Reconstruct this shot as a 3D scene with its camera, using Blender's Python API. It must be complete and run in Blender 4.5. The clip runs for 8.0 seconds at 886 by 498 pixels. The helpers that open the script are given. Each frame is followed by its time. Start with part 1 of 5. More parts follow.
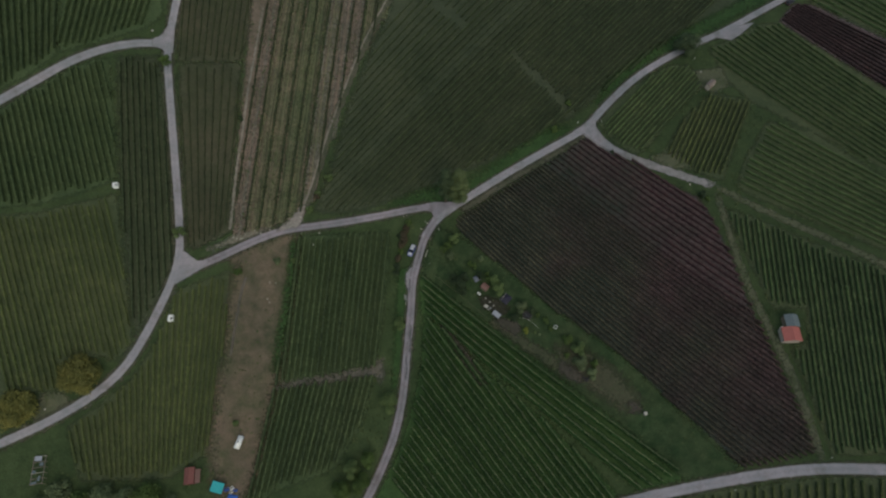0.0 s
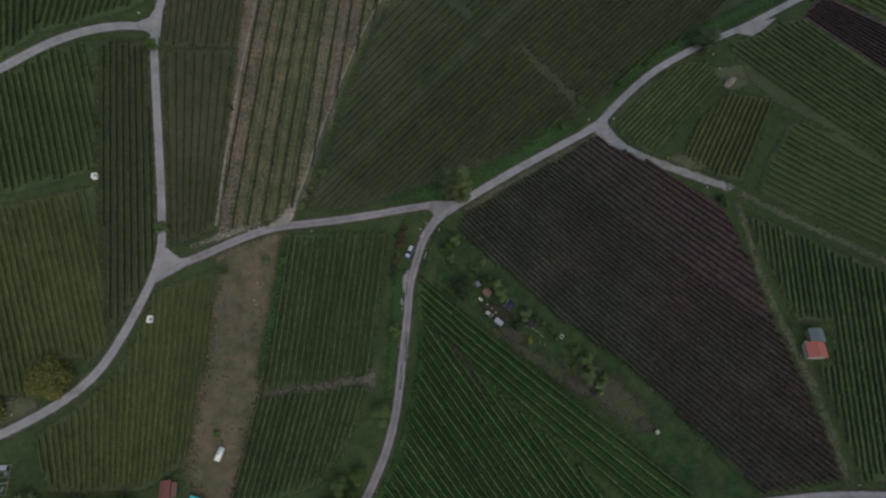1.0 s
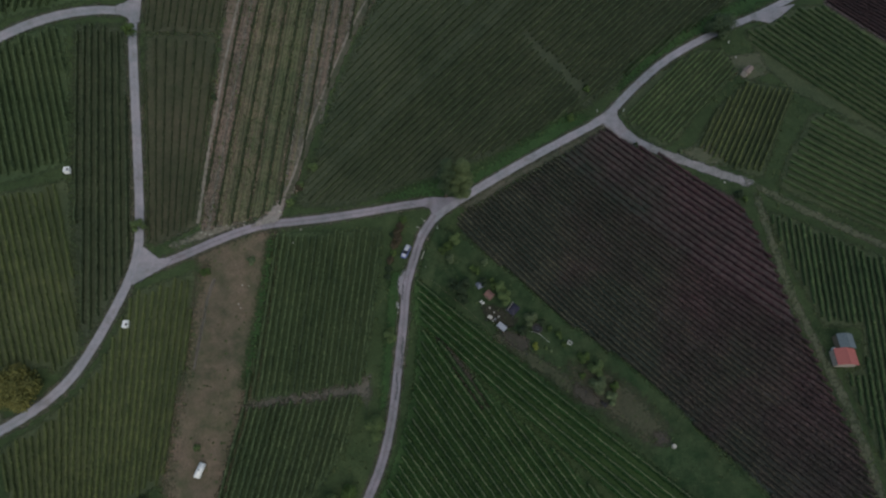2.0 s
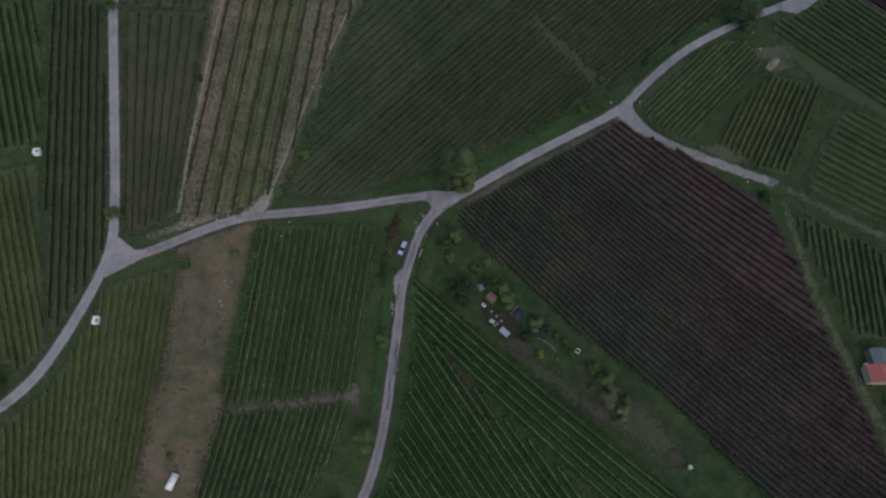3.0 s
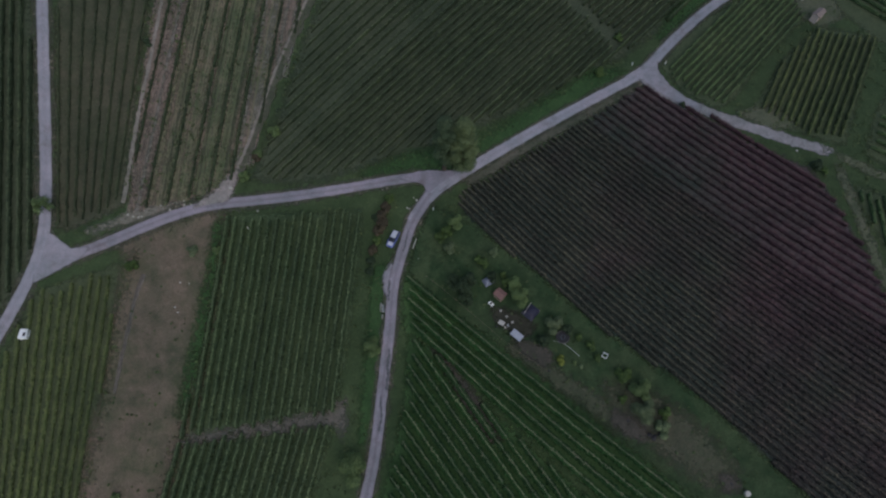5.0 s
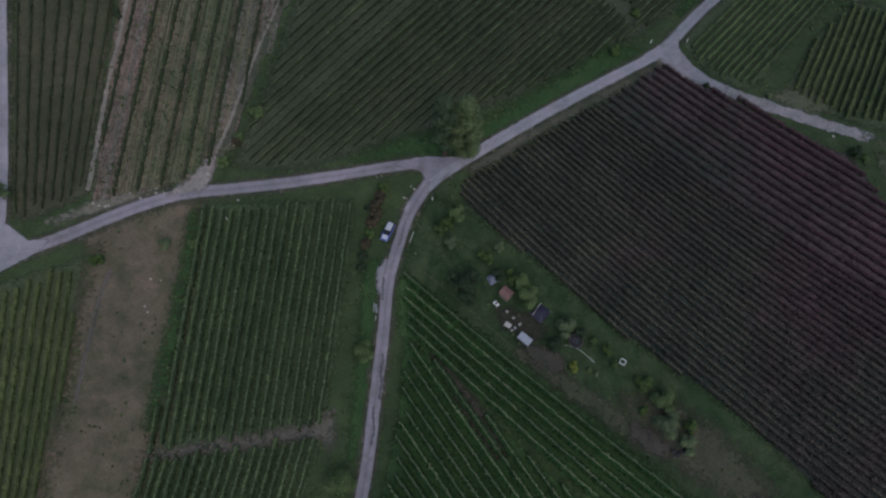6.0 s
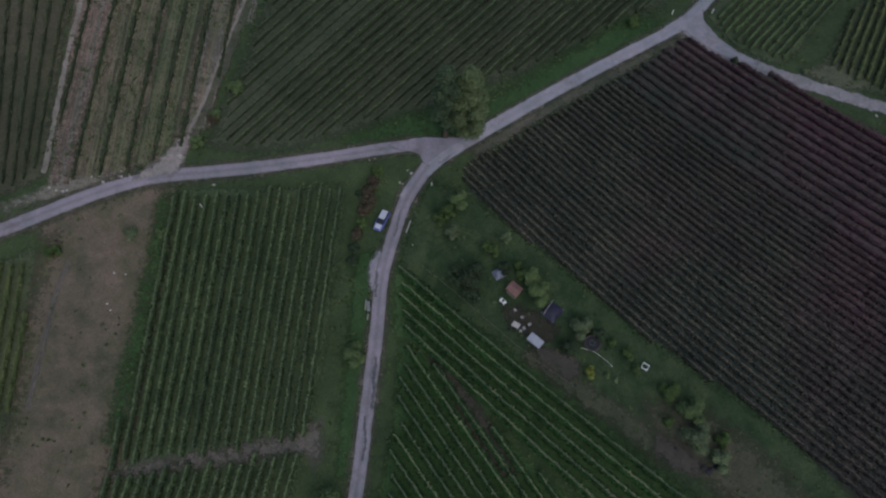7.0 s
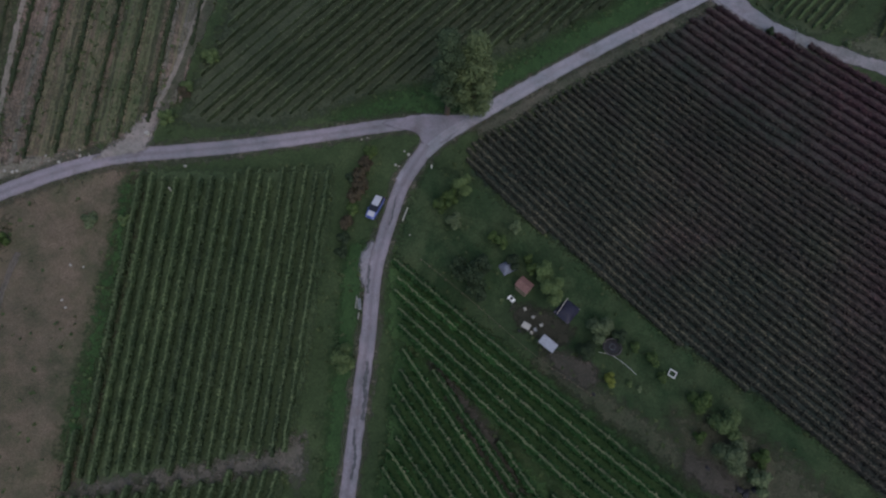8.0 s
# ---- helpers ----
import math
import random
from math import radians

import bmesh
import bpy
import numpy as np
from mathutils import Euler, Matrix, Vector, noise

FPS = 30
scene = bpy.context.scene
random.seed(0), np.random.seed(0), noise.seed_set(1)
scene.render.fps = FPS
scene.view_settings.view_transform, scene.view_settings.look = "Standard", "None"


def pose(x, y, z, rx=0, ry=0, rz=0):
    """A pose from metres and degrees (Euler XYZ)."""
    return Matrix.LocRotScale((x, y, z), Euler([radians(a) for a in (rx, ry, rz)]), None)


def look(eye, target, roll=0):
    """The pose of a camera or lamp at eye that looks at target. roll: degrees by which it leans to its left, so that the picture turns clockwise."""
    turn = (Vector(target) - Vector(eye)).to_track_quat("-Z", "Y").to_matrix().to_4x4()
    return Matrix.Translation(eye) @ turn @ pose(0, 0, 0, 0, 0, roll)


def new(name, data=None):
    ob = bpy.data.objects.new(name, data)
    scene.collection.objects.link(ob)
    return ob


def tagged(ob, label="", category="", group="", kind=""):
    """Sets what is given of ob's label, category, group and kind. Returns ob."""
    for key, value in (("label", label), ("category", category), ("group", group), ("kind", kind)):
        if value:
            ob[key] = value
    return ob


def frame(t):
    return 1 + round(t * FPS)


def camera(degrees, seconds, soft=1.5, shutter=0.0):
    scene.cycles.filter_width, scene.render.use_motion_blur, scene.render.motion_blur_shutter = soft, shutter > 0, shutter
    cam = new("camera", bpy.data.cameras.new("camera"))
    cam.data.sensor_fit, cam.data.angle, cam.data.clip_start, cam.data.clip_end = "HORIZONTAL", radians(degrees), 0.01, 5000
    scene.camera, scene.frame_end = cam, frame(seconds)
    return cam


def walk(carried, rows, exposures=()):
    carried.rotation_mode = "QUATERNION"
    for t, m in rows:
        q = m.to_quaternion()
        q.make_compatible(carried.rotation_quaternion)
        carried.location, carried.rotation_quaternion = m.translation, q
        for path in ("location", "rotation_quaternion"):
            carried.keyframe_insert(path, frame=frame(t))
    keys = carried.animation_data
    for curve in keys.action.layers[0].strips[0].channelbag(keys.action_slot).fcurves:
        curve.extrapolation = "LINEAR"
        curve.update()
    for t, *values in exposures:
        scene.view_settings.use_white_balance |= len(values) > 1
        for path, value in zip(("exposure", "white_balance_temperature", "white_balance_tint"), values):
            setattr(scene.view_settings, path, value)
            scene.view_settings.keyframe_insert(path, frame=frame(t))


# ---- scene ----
cam = camera(75.0, 8.0, soft=2.2)
PATH = [
    (0.0, 0.00, -84.74, 166.32, 26.95, 0.01, 0.00),
    (0.5, 0.25, -82.09, 161.02, 27.09, -0.28, 0.76),
    (1.0, 0.46, -79.81, 155.71, 27.27, -0.36, 1.06),
    (1.5, 0.69, -77.62, 150.27, 27.47, -0.30, 0.98),
    (2.8, 0.94, -71.52, 135.87, 27.68, -0.72, 1.75),
    (3.0, 0.97, -70.58, 133.65, 27.70, -0.90, 2.18),
    (3.2, 0.98, -69.72, 131.50, 27.72, -0.36, 0.86),
    (3.5, 1.00, -68.41, 128.27, 27.72, -0.30, 0.80),
    (4.0, 0.87, -65.89, 122.75, 27.65, -0.43, 0.75),
    (5.5, 0.84, -59.25, 106.14, 27.63, -0.46, 0.83),
    (6.0, 0.82, -56.69, 100.48, 27.51, -0.54, 0.94),
    (6.5, 0.61, -54.34, 94.91, 27.32, -0.70, 0.98),
    (7.0, 0.44, -52.11, 89.27, 27.23, -0.75, 0.92),
    (7.5, 0.04, -49.75, 83.64, 27.00, -0.98, 0.92),
    (8.0, 0.18, -47.21, 78.84, 26.57, -0.97, 1.11),
]
EXPOSURE = [(0.0, 0.05, 8200, -1), (1.5, 0.05, 7600, 1), (3.5, 0.05, 7050, 5), (5.5, 0.05, 6650, 9), (8.0, 0.06, 6700, 11)]
walk(cam, [(t, pose(x, y, z, rx, ry, rz)) for t, x, y, z, rx, ry, rz in PATH], EXPOSURE)

# ---- dusk sky, thin cloud ----
world = bpy.data.worlds.new("sky")
scene.world = world
world.use_nodes = True
wn = world.node_tree.nodes
sky = wn.new("ShaderNodeTexSky")
sky.sky_type = "NISHITA"
sky.sun_disc = False
sky.sun_elevation = radians(40)
sky.sun_rotation = radians(155)
world.node_tree.links.new(sky.outputs[0], wn["Background"].inputs[0])
wn["Background"].inputs[1].default_value = 0.133
sun = new("sun", bpy.data.lights.new("sun", "SUN"))
sun.data.energy, sun.data.angle, sun.data.color = 0.8, radians(60), (1.0, 0.93, 0.88)
sun.matrix_world = look((16, -30, 80), (0, 0, 0))


# ---- helpers for the place ----
def ground_z(x, y):
    """The height of the hillside."""
    u, v = 200 * math.tanh(x / 200), 200 * math.tanh(y / 200)
    return -0.829 - 0.03953 * u + 0.22066 * v + 0.0010876 * u * u - 0.0013949 * u * v + 0.0000025 * v * v


def on_ground(x, y, up=0.0):
    return Vector((x, y, ground_z(x, y) + up))


def mesh_object(name, verts, faces, material, parent=None, smooth=False, outer=None, split=0):
    data = bpy.data.meshes.new(name)
    data.from_pydata(verts, [], faces)
    data.update()
    if smooth:
        data.shade_smooth()
    data.materials.append(material)
    if outer:
        data.materials.append(outer)
        data.polygons.foreach_set("material_index", [0 if i < split else 1 for i in range(len(faces))] if isinstance(split, int) else split)
    ob = new(name, data)
    ob.parent = parent
    return ob


def part(name, bm, material, parent=None, label="", smooth=False):
    """Links a bmesh as one mesh object under a thing."""
    data = bpy.data.meshes.new(name)
    bm.normal_update()
    bm.to_mesh(data)
    bm.free()
    if smooth:
        data.shade_smooth()
    data.materials.append(material)
    ob = new(name, data)
    ob.parent = parent
    return tagged(ob, label)


def resampled(line, step, passes=2):
    """A rounded polyline at about even steps."""
    pts = [Vector(p) for p in line]
    for _ in range(passes):
        cut = [pts[0]]
        for a, b in zip(pts, pts[1:]):
            cut += [a.lerp(b, 0.25), a.lerp(b, 0.75)]
        pts = cut + [pts[-1]]
    out = [pts[0]]
    for a, b in zip(pts, pts[1:]):
        n = max(1, round((b - a).length / step))
        out += [a.lerp(b, (i + 1) / n) for i in range(n)]
    return out


def inside(poly, x, y):
    hit = False
    for (x0, y0), (x1, y1) in zip(poly, poly[1:] + poly[:1]):
        if (y0 > y) != (y1 > y) and x < x0 + (y - y0) * (x1 - x0) / (y1 - y0):
            hit = not hit
    return hit


def clipped(poly, a, b):
    """The stretches of the endless line a-b inside a polygon."""
    a, b = Vector(a), Vector(b)
    way = (b - a).normalized()
    side = Vector((-way.y, way.x))
    cuts = []
    for p, q in zip(poly, poly[1:] + poly[:1]):
        p, q = Vector(p) - a, Vector(q) - a
        dp, dq = p.dot(side), q.dot(side)
        if (dp > 0) != (dq > 0):
            cuts.append(p.lerp(q, dp / (dp - dq)).dot(way))
    cuts.sort()
    return [(a + way * s, a + way * e) for s, e in zip(cuts[::2], cuts[1::2]) if e - s > 2.5]


# ---- materials ----
def material(name, roughness=0.9, metallic=0.0):
    m = bpy.data.materials.new(name)
    m.use_nodes = True
    b = m.node_tree.nodes["Principled BSDF"]
    b.inputs["Roughness"].default_value = roughness
    b.inputs["Metallic"].default_value = metallic
    b.inputs["Specular IOR Level"].default_value = 0.25
    return m, m.node_tree.nodes, m.node_tree.links, b


def noise_node(nodes, links, scale, detail=4.0, rough=0.6, coords="Object"):
    tc = nodes.new("ShaderNodeTexCoord")
    n = nodes.new("ShaderNodeTexNoise")
    n.inputs["Scale"].default_value, n.inputs["Detail"].default_value, n.inputs["Roughness"].default_value = scale, detail, rough
    links.new(tc.outputs[coords], n.inputs["Vector"])
    return n


def ramp(nodes, links, source, stops):
    r = nodes.new("ShaderNodeValToRGB")
    el = r.color_ramp.elements
    while len(el) < len(stops):
        el.new(0.5)
    for e, (p, c) in zip(el, stops):
        e.position, e.color = p, (*c, 1)
    links.new(source, r.inputs[0])
    return r


def mixed(nodes, links, factor, a, b, blend="MIX"):
    m = nodes.new("ShaderNodeMix")
    m.data_type, m.blend_type = "RGBA", blend
    if hasattr(factor, "links"):
        links.new(factor, m.inputs[0])
    else:
        m.inputs[0].default_value = factor
    for s, v in ((6, a), (7, b)):
        if hasattr(v, "links"):
            links.new(v, m.inputs[s])
        else:
            m.inputs[s].default_value = (*v, 1)
    return m.outputs[2]


def bump(nodes, links, b, source, strength, distance):
    n = nodes.new("ShaderNodeBump")
    n.inputs["Strength"].default_value, n.inputs["Distance"].default_value = strength, distance
    links.new(source, n.inputs["Height"])
    links.new(n.outputs[0], b.inputs["Normal"])


def uneven(nodes, links, colour, strong=1.0):
    """Broad and middling drifts of tone, dry and warm against moist and green."""
    for size, low, high in ((0.045, (0.8, 0.87, 0.86), (1.14, 1.11, 1.12)), (0.28, (0.83, 0.88, 0.87), (1.11, 1.1, 1.11))):
        n = noise_node(nodes, links, size, 6, 0.7)
        drift = ramp(nodes, links, n.outputs[0], [(0.36, low), (0.64, high)])
        colour = mixed(nodes, links, strong, colour, drift.outputs[0], "MULTIPLY")
    return colour


def soil_like(name, large, small, large_scale=0.05, small_scale=0.9, grain=4.0, roughness=0.95, fade=True, turned=None, worn=0.0):
    """Ground cover: broad patches, small patches and grain. fade: it thins out towards its edge in tufts and crumbs."""
    m, nodes, links, b = material(name, roughness)
    n1 = noise_node(nodes, links, large_scale, 5, 0.65)
    n2 = noise_node(nodes, links, small_scale, 5, 0.7)
    n3 = noise_node(nodes, links, grain, 3, 0.7)
    c1 = ramp(nodes, links, n1.outputs[0], large)
    c2 = ramp(nodes, links, n2.outputs[0], small)
    c = mixed(nodes, links, 0.5, c1.outputs[0], c2.outputs[0])
    if turned:
        c3 = ramp(nodes, links, n2.outputs[0], turned)
        c = mixed(nodes, links, autumn_factor(nodes, links), c, c3.outputs[0])
    c = uneven(nodes, links, c)
    g = ramp(nodes, links, n3.outputs[0], [(0.32, (0.5, 0.5, 0.5)), (0.68, (1.45, 1.45, 1.45))])
    links.new(mixed(nodes, links, 0.8, c, g.outputs[0], "MULTIPLY"), b.inputs["Base Color"])
    bump(nodes, links, b, n3.outputs[0], 0.6, 0.12)
    if worn:
        lines = nodes.new("ShaderNodeAttribute")
        lines.attribute_name = "across"
        wheels = ramp(nodes, links, lines.outputs["Fac"], [(0.0, (worn, worn * 0.97, worn * 0.96)), (0.16, (0.99, 0.99, 0.99)), (0.27, (1.08, 1.08, 1.08)), (0.4, (0.97, 0.96, 0.95)), (0.5, (0.8, 0.77, 0.73))])
        n5 = noise_node(nodes, links, 0.22, 6, 0.75)
        mud = ramp(nodes, links, n5.outputs[0], [(0.52, (1.0, 1.0, 1.0)), (0.7, (0.72, 0.68, 0.64))])
        c = mixed(nodes, links, 1.0, mixed(nodes, links, 0.9, c, wheels.outputs[0], "MULTIPLY"), mud.outputs[0], "MULTIPLY")
        links.new(mixed(nodes, links, 0.7, c, g.outputs[0], "MULTIPLY"), b.inputs["Base Color"])
    if fade:
        cover = nodes.new("ShaderNodeAttribute")
        cover.attribute_name = "cover"
        n4 = noise_node(nodes, links, 1.1, 5, 0.7)
        total = nodes.new("ShaderNodeMath")
        total.operation = "MULTIPLY_ADD"
        links.new(n4.outputs[0], total.inputs[0])
        total.inputs[1].default_value = 0.9 if worn else 1.7
        links.new(cover.outputs["Fac"], total.inputs[2])
        edge = nodes.new("ShaderNodeMapRange")
        edge.inputs["From Min"].default_value, edge.inputs["From Max"].default_value = (0.75, 1.1) if worn else (0.98, 1.48)
        links.new(total.outputs[0], edge.inputs["Value"])
        rim = nodes.new("ShaderNodeMath")
        rim.operation, rim.use_clamp = "MULTIPLY", True
        rim.inputs[1].default_value = 3.5
        links.new(cover.outputs["Fac"], rim.inputs[0])
        thin = nodes.new("ShaderNodeMath")
        thin.operation = "MULTIPLY"
        links.new(edge.outputs[0], thin.inputs[0])
        links.new(rim.outputs[0], thin.inputs[1])
        links.new(thin.outputs[0], b.inputs["Alpha"])
    return m


def autumn_factor(nodes, links):
    """How far the leaves have turned: more towards the eastern and upper end, in uneven patches."""
    geo = nodes.new("ShaderNodeNewGeometry")
    xyz = nodes.new("ShaderNodeSeparateXYZ")
    links.new(geo.outputs["Position"], xyz.inputs[0])
    n = noise_node(nodes, links, 0.04, 6, 0.72)
    wave = nodes.new("ShaderNodeMath")
    wave.operation = "MULTIPLY_ADD"
    links.new(n.outputs[0], wave.inputs[0])
    wave.inputs[1].default_value = 130.0
    slant = nodes.new("ShaderNodeMath")
    slant.operation = "MULTIPLY_ADD"
    links.new(xyz.outputs[1], slant.inputs[0])
    slant.inputs[1].default_value = 0.5
    links.new(xyz.outputs[0], slant.inputs[2])
    links.new(slant.outputs[0], wave.inputs[2])
    span = nodes.new("ShaderNodeMapRange")
    span.inputs["From Min"].default_value, span.inputs["From Max"].default_value = 102.0, 144.0
    links.new(wave.outputs[0], span.inputs["Value"])
    return span.outputs[0]


def foliage(name, dark, mid, light, scale=0.35, turned=None):
    """Leaves: fine light and dark, each clump its own tone, broad patches over the plant."""
    m, nodes, links, b = material(name, 0.7)
    geo = nodes.new("ShaderNodeNewGeometry")
    info = nodes.new("ShaderNodeObjectInfo")
    n = noise_node(nodes, links, scale, 3, 0.6, "Object")
    fine = noise_node(nodes, links, 3.2, 4, 0.75, "Object")
    spread = nodes.new("ShaderNodeMapRange")
    spread.inputs["From Min"].default_value, spread.inputs["From Max"].default_value = 0.28, 0.72
    links.new(fine.outputs[0], spread.inputs["Value"])
    blend = nodes.new("ShaderNodeMix")
    blend.inputs[0].default_value = 0.4
    links.new(spread.outputs[0], blend.inputs[2])
    links.new(geo.outputs["Random Per Island"], blend.inputs[3])
    tone = ramp(nodes, links, blend.outputs[0], [(0.15, dark), (0.5, mid), (0.9, light)]).outputs[0]
    if turned:
        red = ramp(nodes, links, blend.outputs[0], [(0.15, turned[0]), (0.5, turned[1]), (0.9, turned[2])]).outputs[0]
        tone = mixed(nodes, links, autumn_factor(nodes, links), tone, red)
    patch_tone = ramp(nodes, links, n.outputs[0], [(0.3, (0.7, 0.72, 0.7)), (0.7, (1.25, 1.2, 1.1))])
    c = mixed(nodes, links, 0.9, tone, patch_tone.outputs[0], "MULTIPLY")
    c = uneven(nodes, links, c, 0.85)
    own = ramp(nodes, links, info.outputs["Random"], [(0.0, (0.85, 0.85, 0.85)), (1.0, (1.15, 1.15, 1.1))])
    links.new(mixed(nodes, links, 1.0, c, own.outputs[0], "MULTIPLY"), b.inputs["Base Color"])
    return m


def plain(name, colour, roughness=0.6, metallic=0.0, wear=0.25, scale=3.0):
    """Paint, metal, wood or cloth with stains and fine grain."""
    m, nodes, links, b = material(name, roughness, metallic)
    n = noise_node(nodes, links, scale, 5, 0.65)
    lo, hi = tuple(c * (1 - wear) for c in colour), tuple(min(1, c * (1 + wear)) for c in colour)
    links.new(ramp(nodes, links, n.outputs[0], [(0.3, lo), (0.7, hi)]).outputs[0], b.inputs["Base Color"])
    return m


GRASS = [(0.35, (0.032, 0.054, 0.021)), (0.65, (0.046, 0.072, 0.029))], [(0.3, (0.024, 0.041, 0.017)), (0.7, (0.061, 0.081, 0.038))]
M_GRASS = soil_like("meadow grass", *GRASS, 0.06, 0.5, fade=False)
M_GARDEN = soil_like("garden grass", [(0.38, (0.019, 0.046, 0.018)), (0.62, (0.046, 0.064, 0.030))], [(0.36, (0.013, 0.030, 0.011)), (0.64, (0.059, 0.083, 0.038))], 0.13, 0.35)
M_INTERROW = soil_like("vineyard ground", [(0.277, (0.038, 0.063, 0.028)), (0.515, (0.055, 0.084, 0.040))], [(0.3, (0.036, 0.057, 0.027)), (0.7, (0.073, 0.096, 0.049))])
M_HILLFLOOR = soil_like("hill vineyard ground", [(0.308, (0.039, 0.054, 0.031)), (0.572, (0.056, 0.069, 0.041))], [(0.3, (0.036, 0.048, 0.029)), (0.7, (0.071, 0.079, 0.052))])
M_LUSHFLOOR = soil_like("dark green grass floor", [(0.308, (0.030, 0.068, 0.023)), (0.572, (0.045, 0.089, 0.031))], [(0.3, (0.029, 0.057, 0.021)), (0.7, (0.058, 0.097, 0.038))])
M_BARE = soil_like("soil under the purple vines", [(0.38, (0.023, 0.040, 0.034)), (0.62, (0.044, 0.057, 0.052))], [(0.36, (0.023, 0.037, 0.030)), (0.64, (0.056, 0.065, 0.057))], 0.1, 0.6, turned=[(0.36, (0.064, 0.050, 0.052)), (0.64, (0.111, 0.081, 0.087))])
M_OLIVE = soil_like("thin olive-brown grass", [(0.38, (0.044, 0.056, 0.031)), (0.62, (0.078, 0.071, 0.05))], [(0.36, (0.036, 0.049, 0.025)), (0.64, (0.088, 0.08, 0.055))])
M_FRESH = soil_like("fresh grass between rows", [(0.347, (0.046, 0.064, 0.033)), (0.643, (0.069, 0.087, 0.045))], [(0.3, (0.044, 0.058, 0.030)), (0.7, (0.087, 0.099, 0.055))])
M_DRY = soil_like("dry grass and soil", [(0.41, (0.057, 0.070, 0.034)), (0.5, (0.106, 0.090, 0.062)), (0.62, (0.155, 0.111, 0.087))], [(0.36, (0.055, 0.062, 0.034)), (0.5, (0.109, 0.089, 0.063)), (0.66, (0.158, 0.120, 0.091))], 0.06, 0.32, 6.0)
M_SOIL = soil_like("brown tilled soil", [(0.38, (0.113, 0.090, 0.070)), (0.62, (0.180, 0.132, 0.109))], [(0.35, (0.089, 0.077, 0.056)), (0.65, (0.200, 0.152, 0.128))])
M_ROAD = soil_like("pale asphalt", [(0.322, (0.242, 0.228, 0.260)), (0.598, (0.299, 0.282, 0.323))], [(0.3, (0.223, 0.210, 0.236)), (0.7, (0.319, 0.301, 0.343))], 0.074, 0.5, 9.0, 0.782, worn=0.95)
M_OLDROAD = soil_like("old stained asphalt", [(0.322, (0.203, 0.182, 0.211)), (0.598, (0.251, 0.226, 0.262))], [(0.3, (0.187, 0.168, 0.191)), (0.7, (0.268, 0.241, 0.278))], 0.074, 0.5, 9.0, 0.782, worn=0.78)
M_FORK = soil_like("asphalt of the fork", [(0.322, (0.197, 0.180, 0.215)), (0.598, (0.243, 0.224, 0.267))], [(0.3, (0.181, 0.166, 0.195)), (0.7, (0.260, 0.239, 0.284))], 0.074, 0.5, 9.0, 0.782, worn=1.0)
M_GRAVEL = soil_like("pale gravel", [(0.35, (0.205, 0.178, 0.165)), (0.65, (0.300, 0.264, 0.252))], [(0.35, (0.150, 0.130, 0.115)), (0.65, (0.330, 0.292, 0.282))], 0.15, 0.9, 8.0)
M_STONY = soil_like("pale stony ground", [(0.35, (0.2, 0.184, 0.19)), (0.65, (0.285, 0.262, 0.276))], [(0.35, (0.145, 0.132, 0.13)), (0.65, (0.315, 0.29, 0.305))], 0.15, 0.9, 8.0)
M_LANE = soil_like("worn grass lane", [(0.35, (0.069, 0.085, 0.046)), (0.65, (0.120, 0.110, 0.080))], [(0.3, (0.055, 0.075, 0.037)), (0.7, (0.130, 0.120, 0.090))])
M_RUT = soil_like("worn pinkish rut", [(0.35, (0.17, 0.145, 0.124)), (0.65, (0.25, 0.215, 0.19))], [(0.35, (0.1, 0.095, 0.07)), (0.65, (0.27, 0.23, 0.205))], 0.15, 0.9, 8.0)
M_DUST = soil_like("dusty roadside earth", [(0.35, (0.115, 0.104, 0.084)), (0.65, (0.17, 0.148, 0.13))], [(0.38, (0.065, 0.078, 0.046)), (0.62, (0.19, 0.165, 0.146))], 0.12, 0.7)
M_EDGE = soil_like("trodden roadside grass", [(0.35, (0.052, 0.06, 0.038)), (0.65, (0.1, 0.09, 0.07))], [(0.38, (0.044, 0.056, 0.032)), (0.62, (0.115, 0.1, 0.08))], 0.12, 0.6)
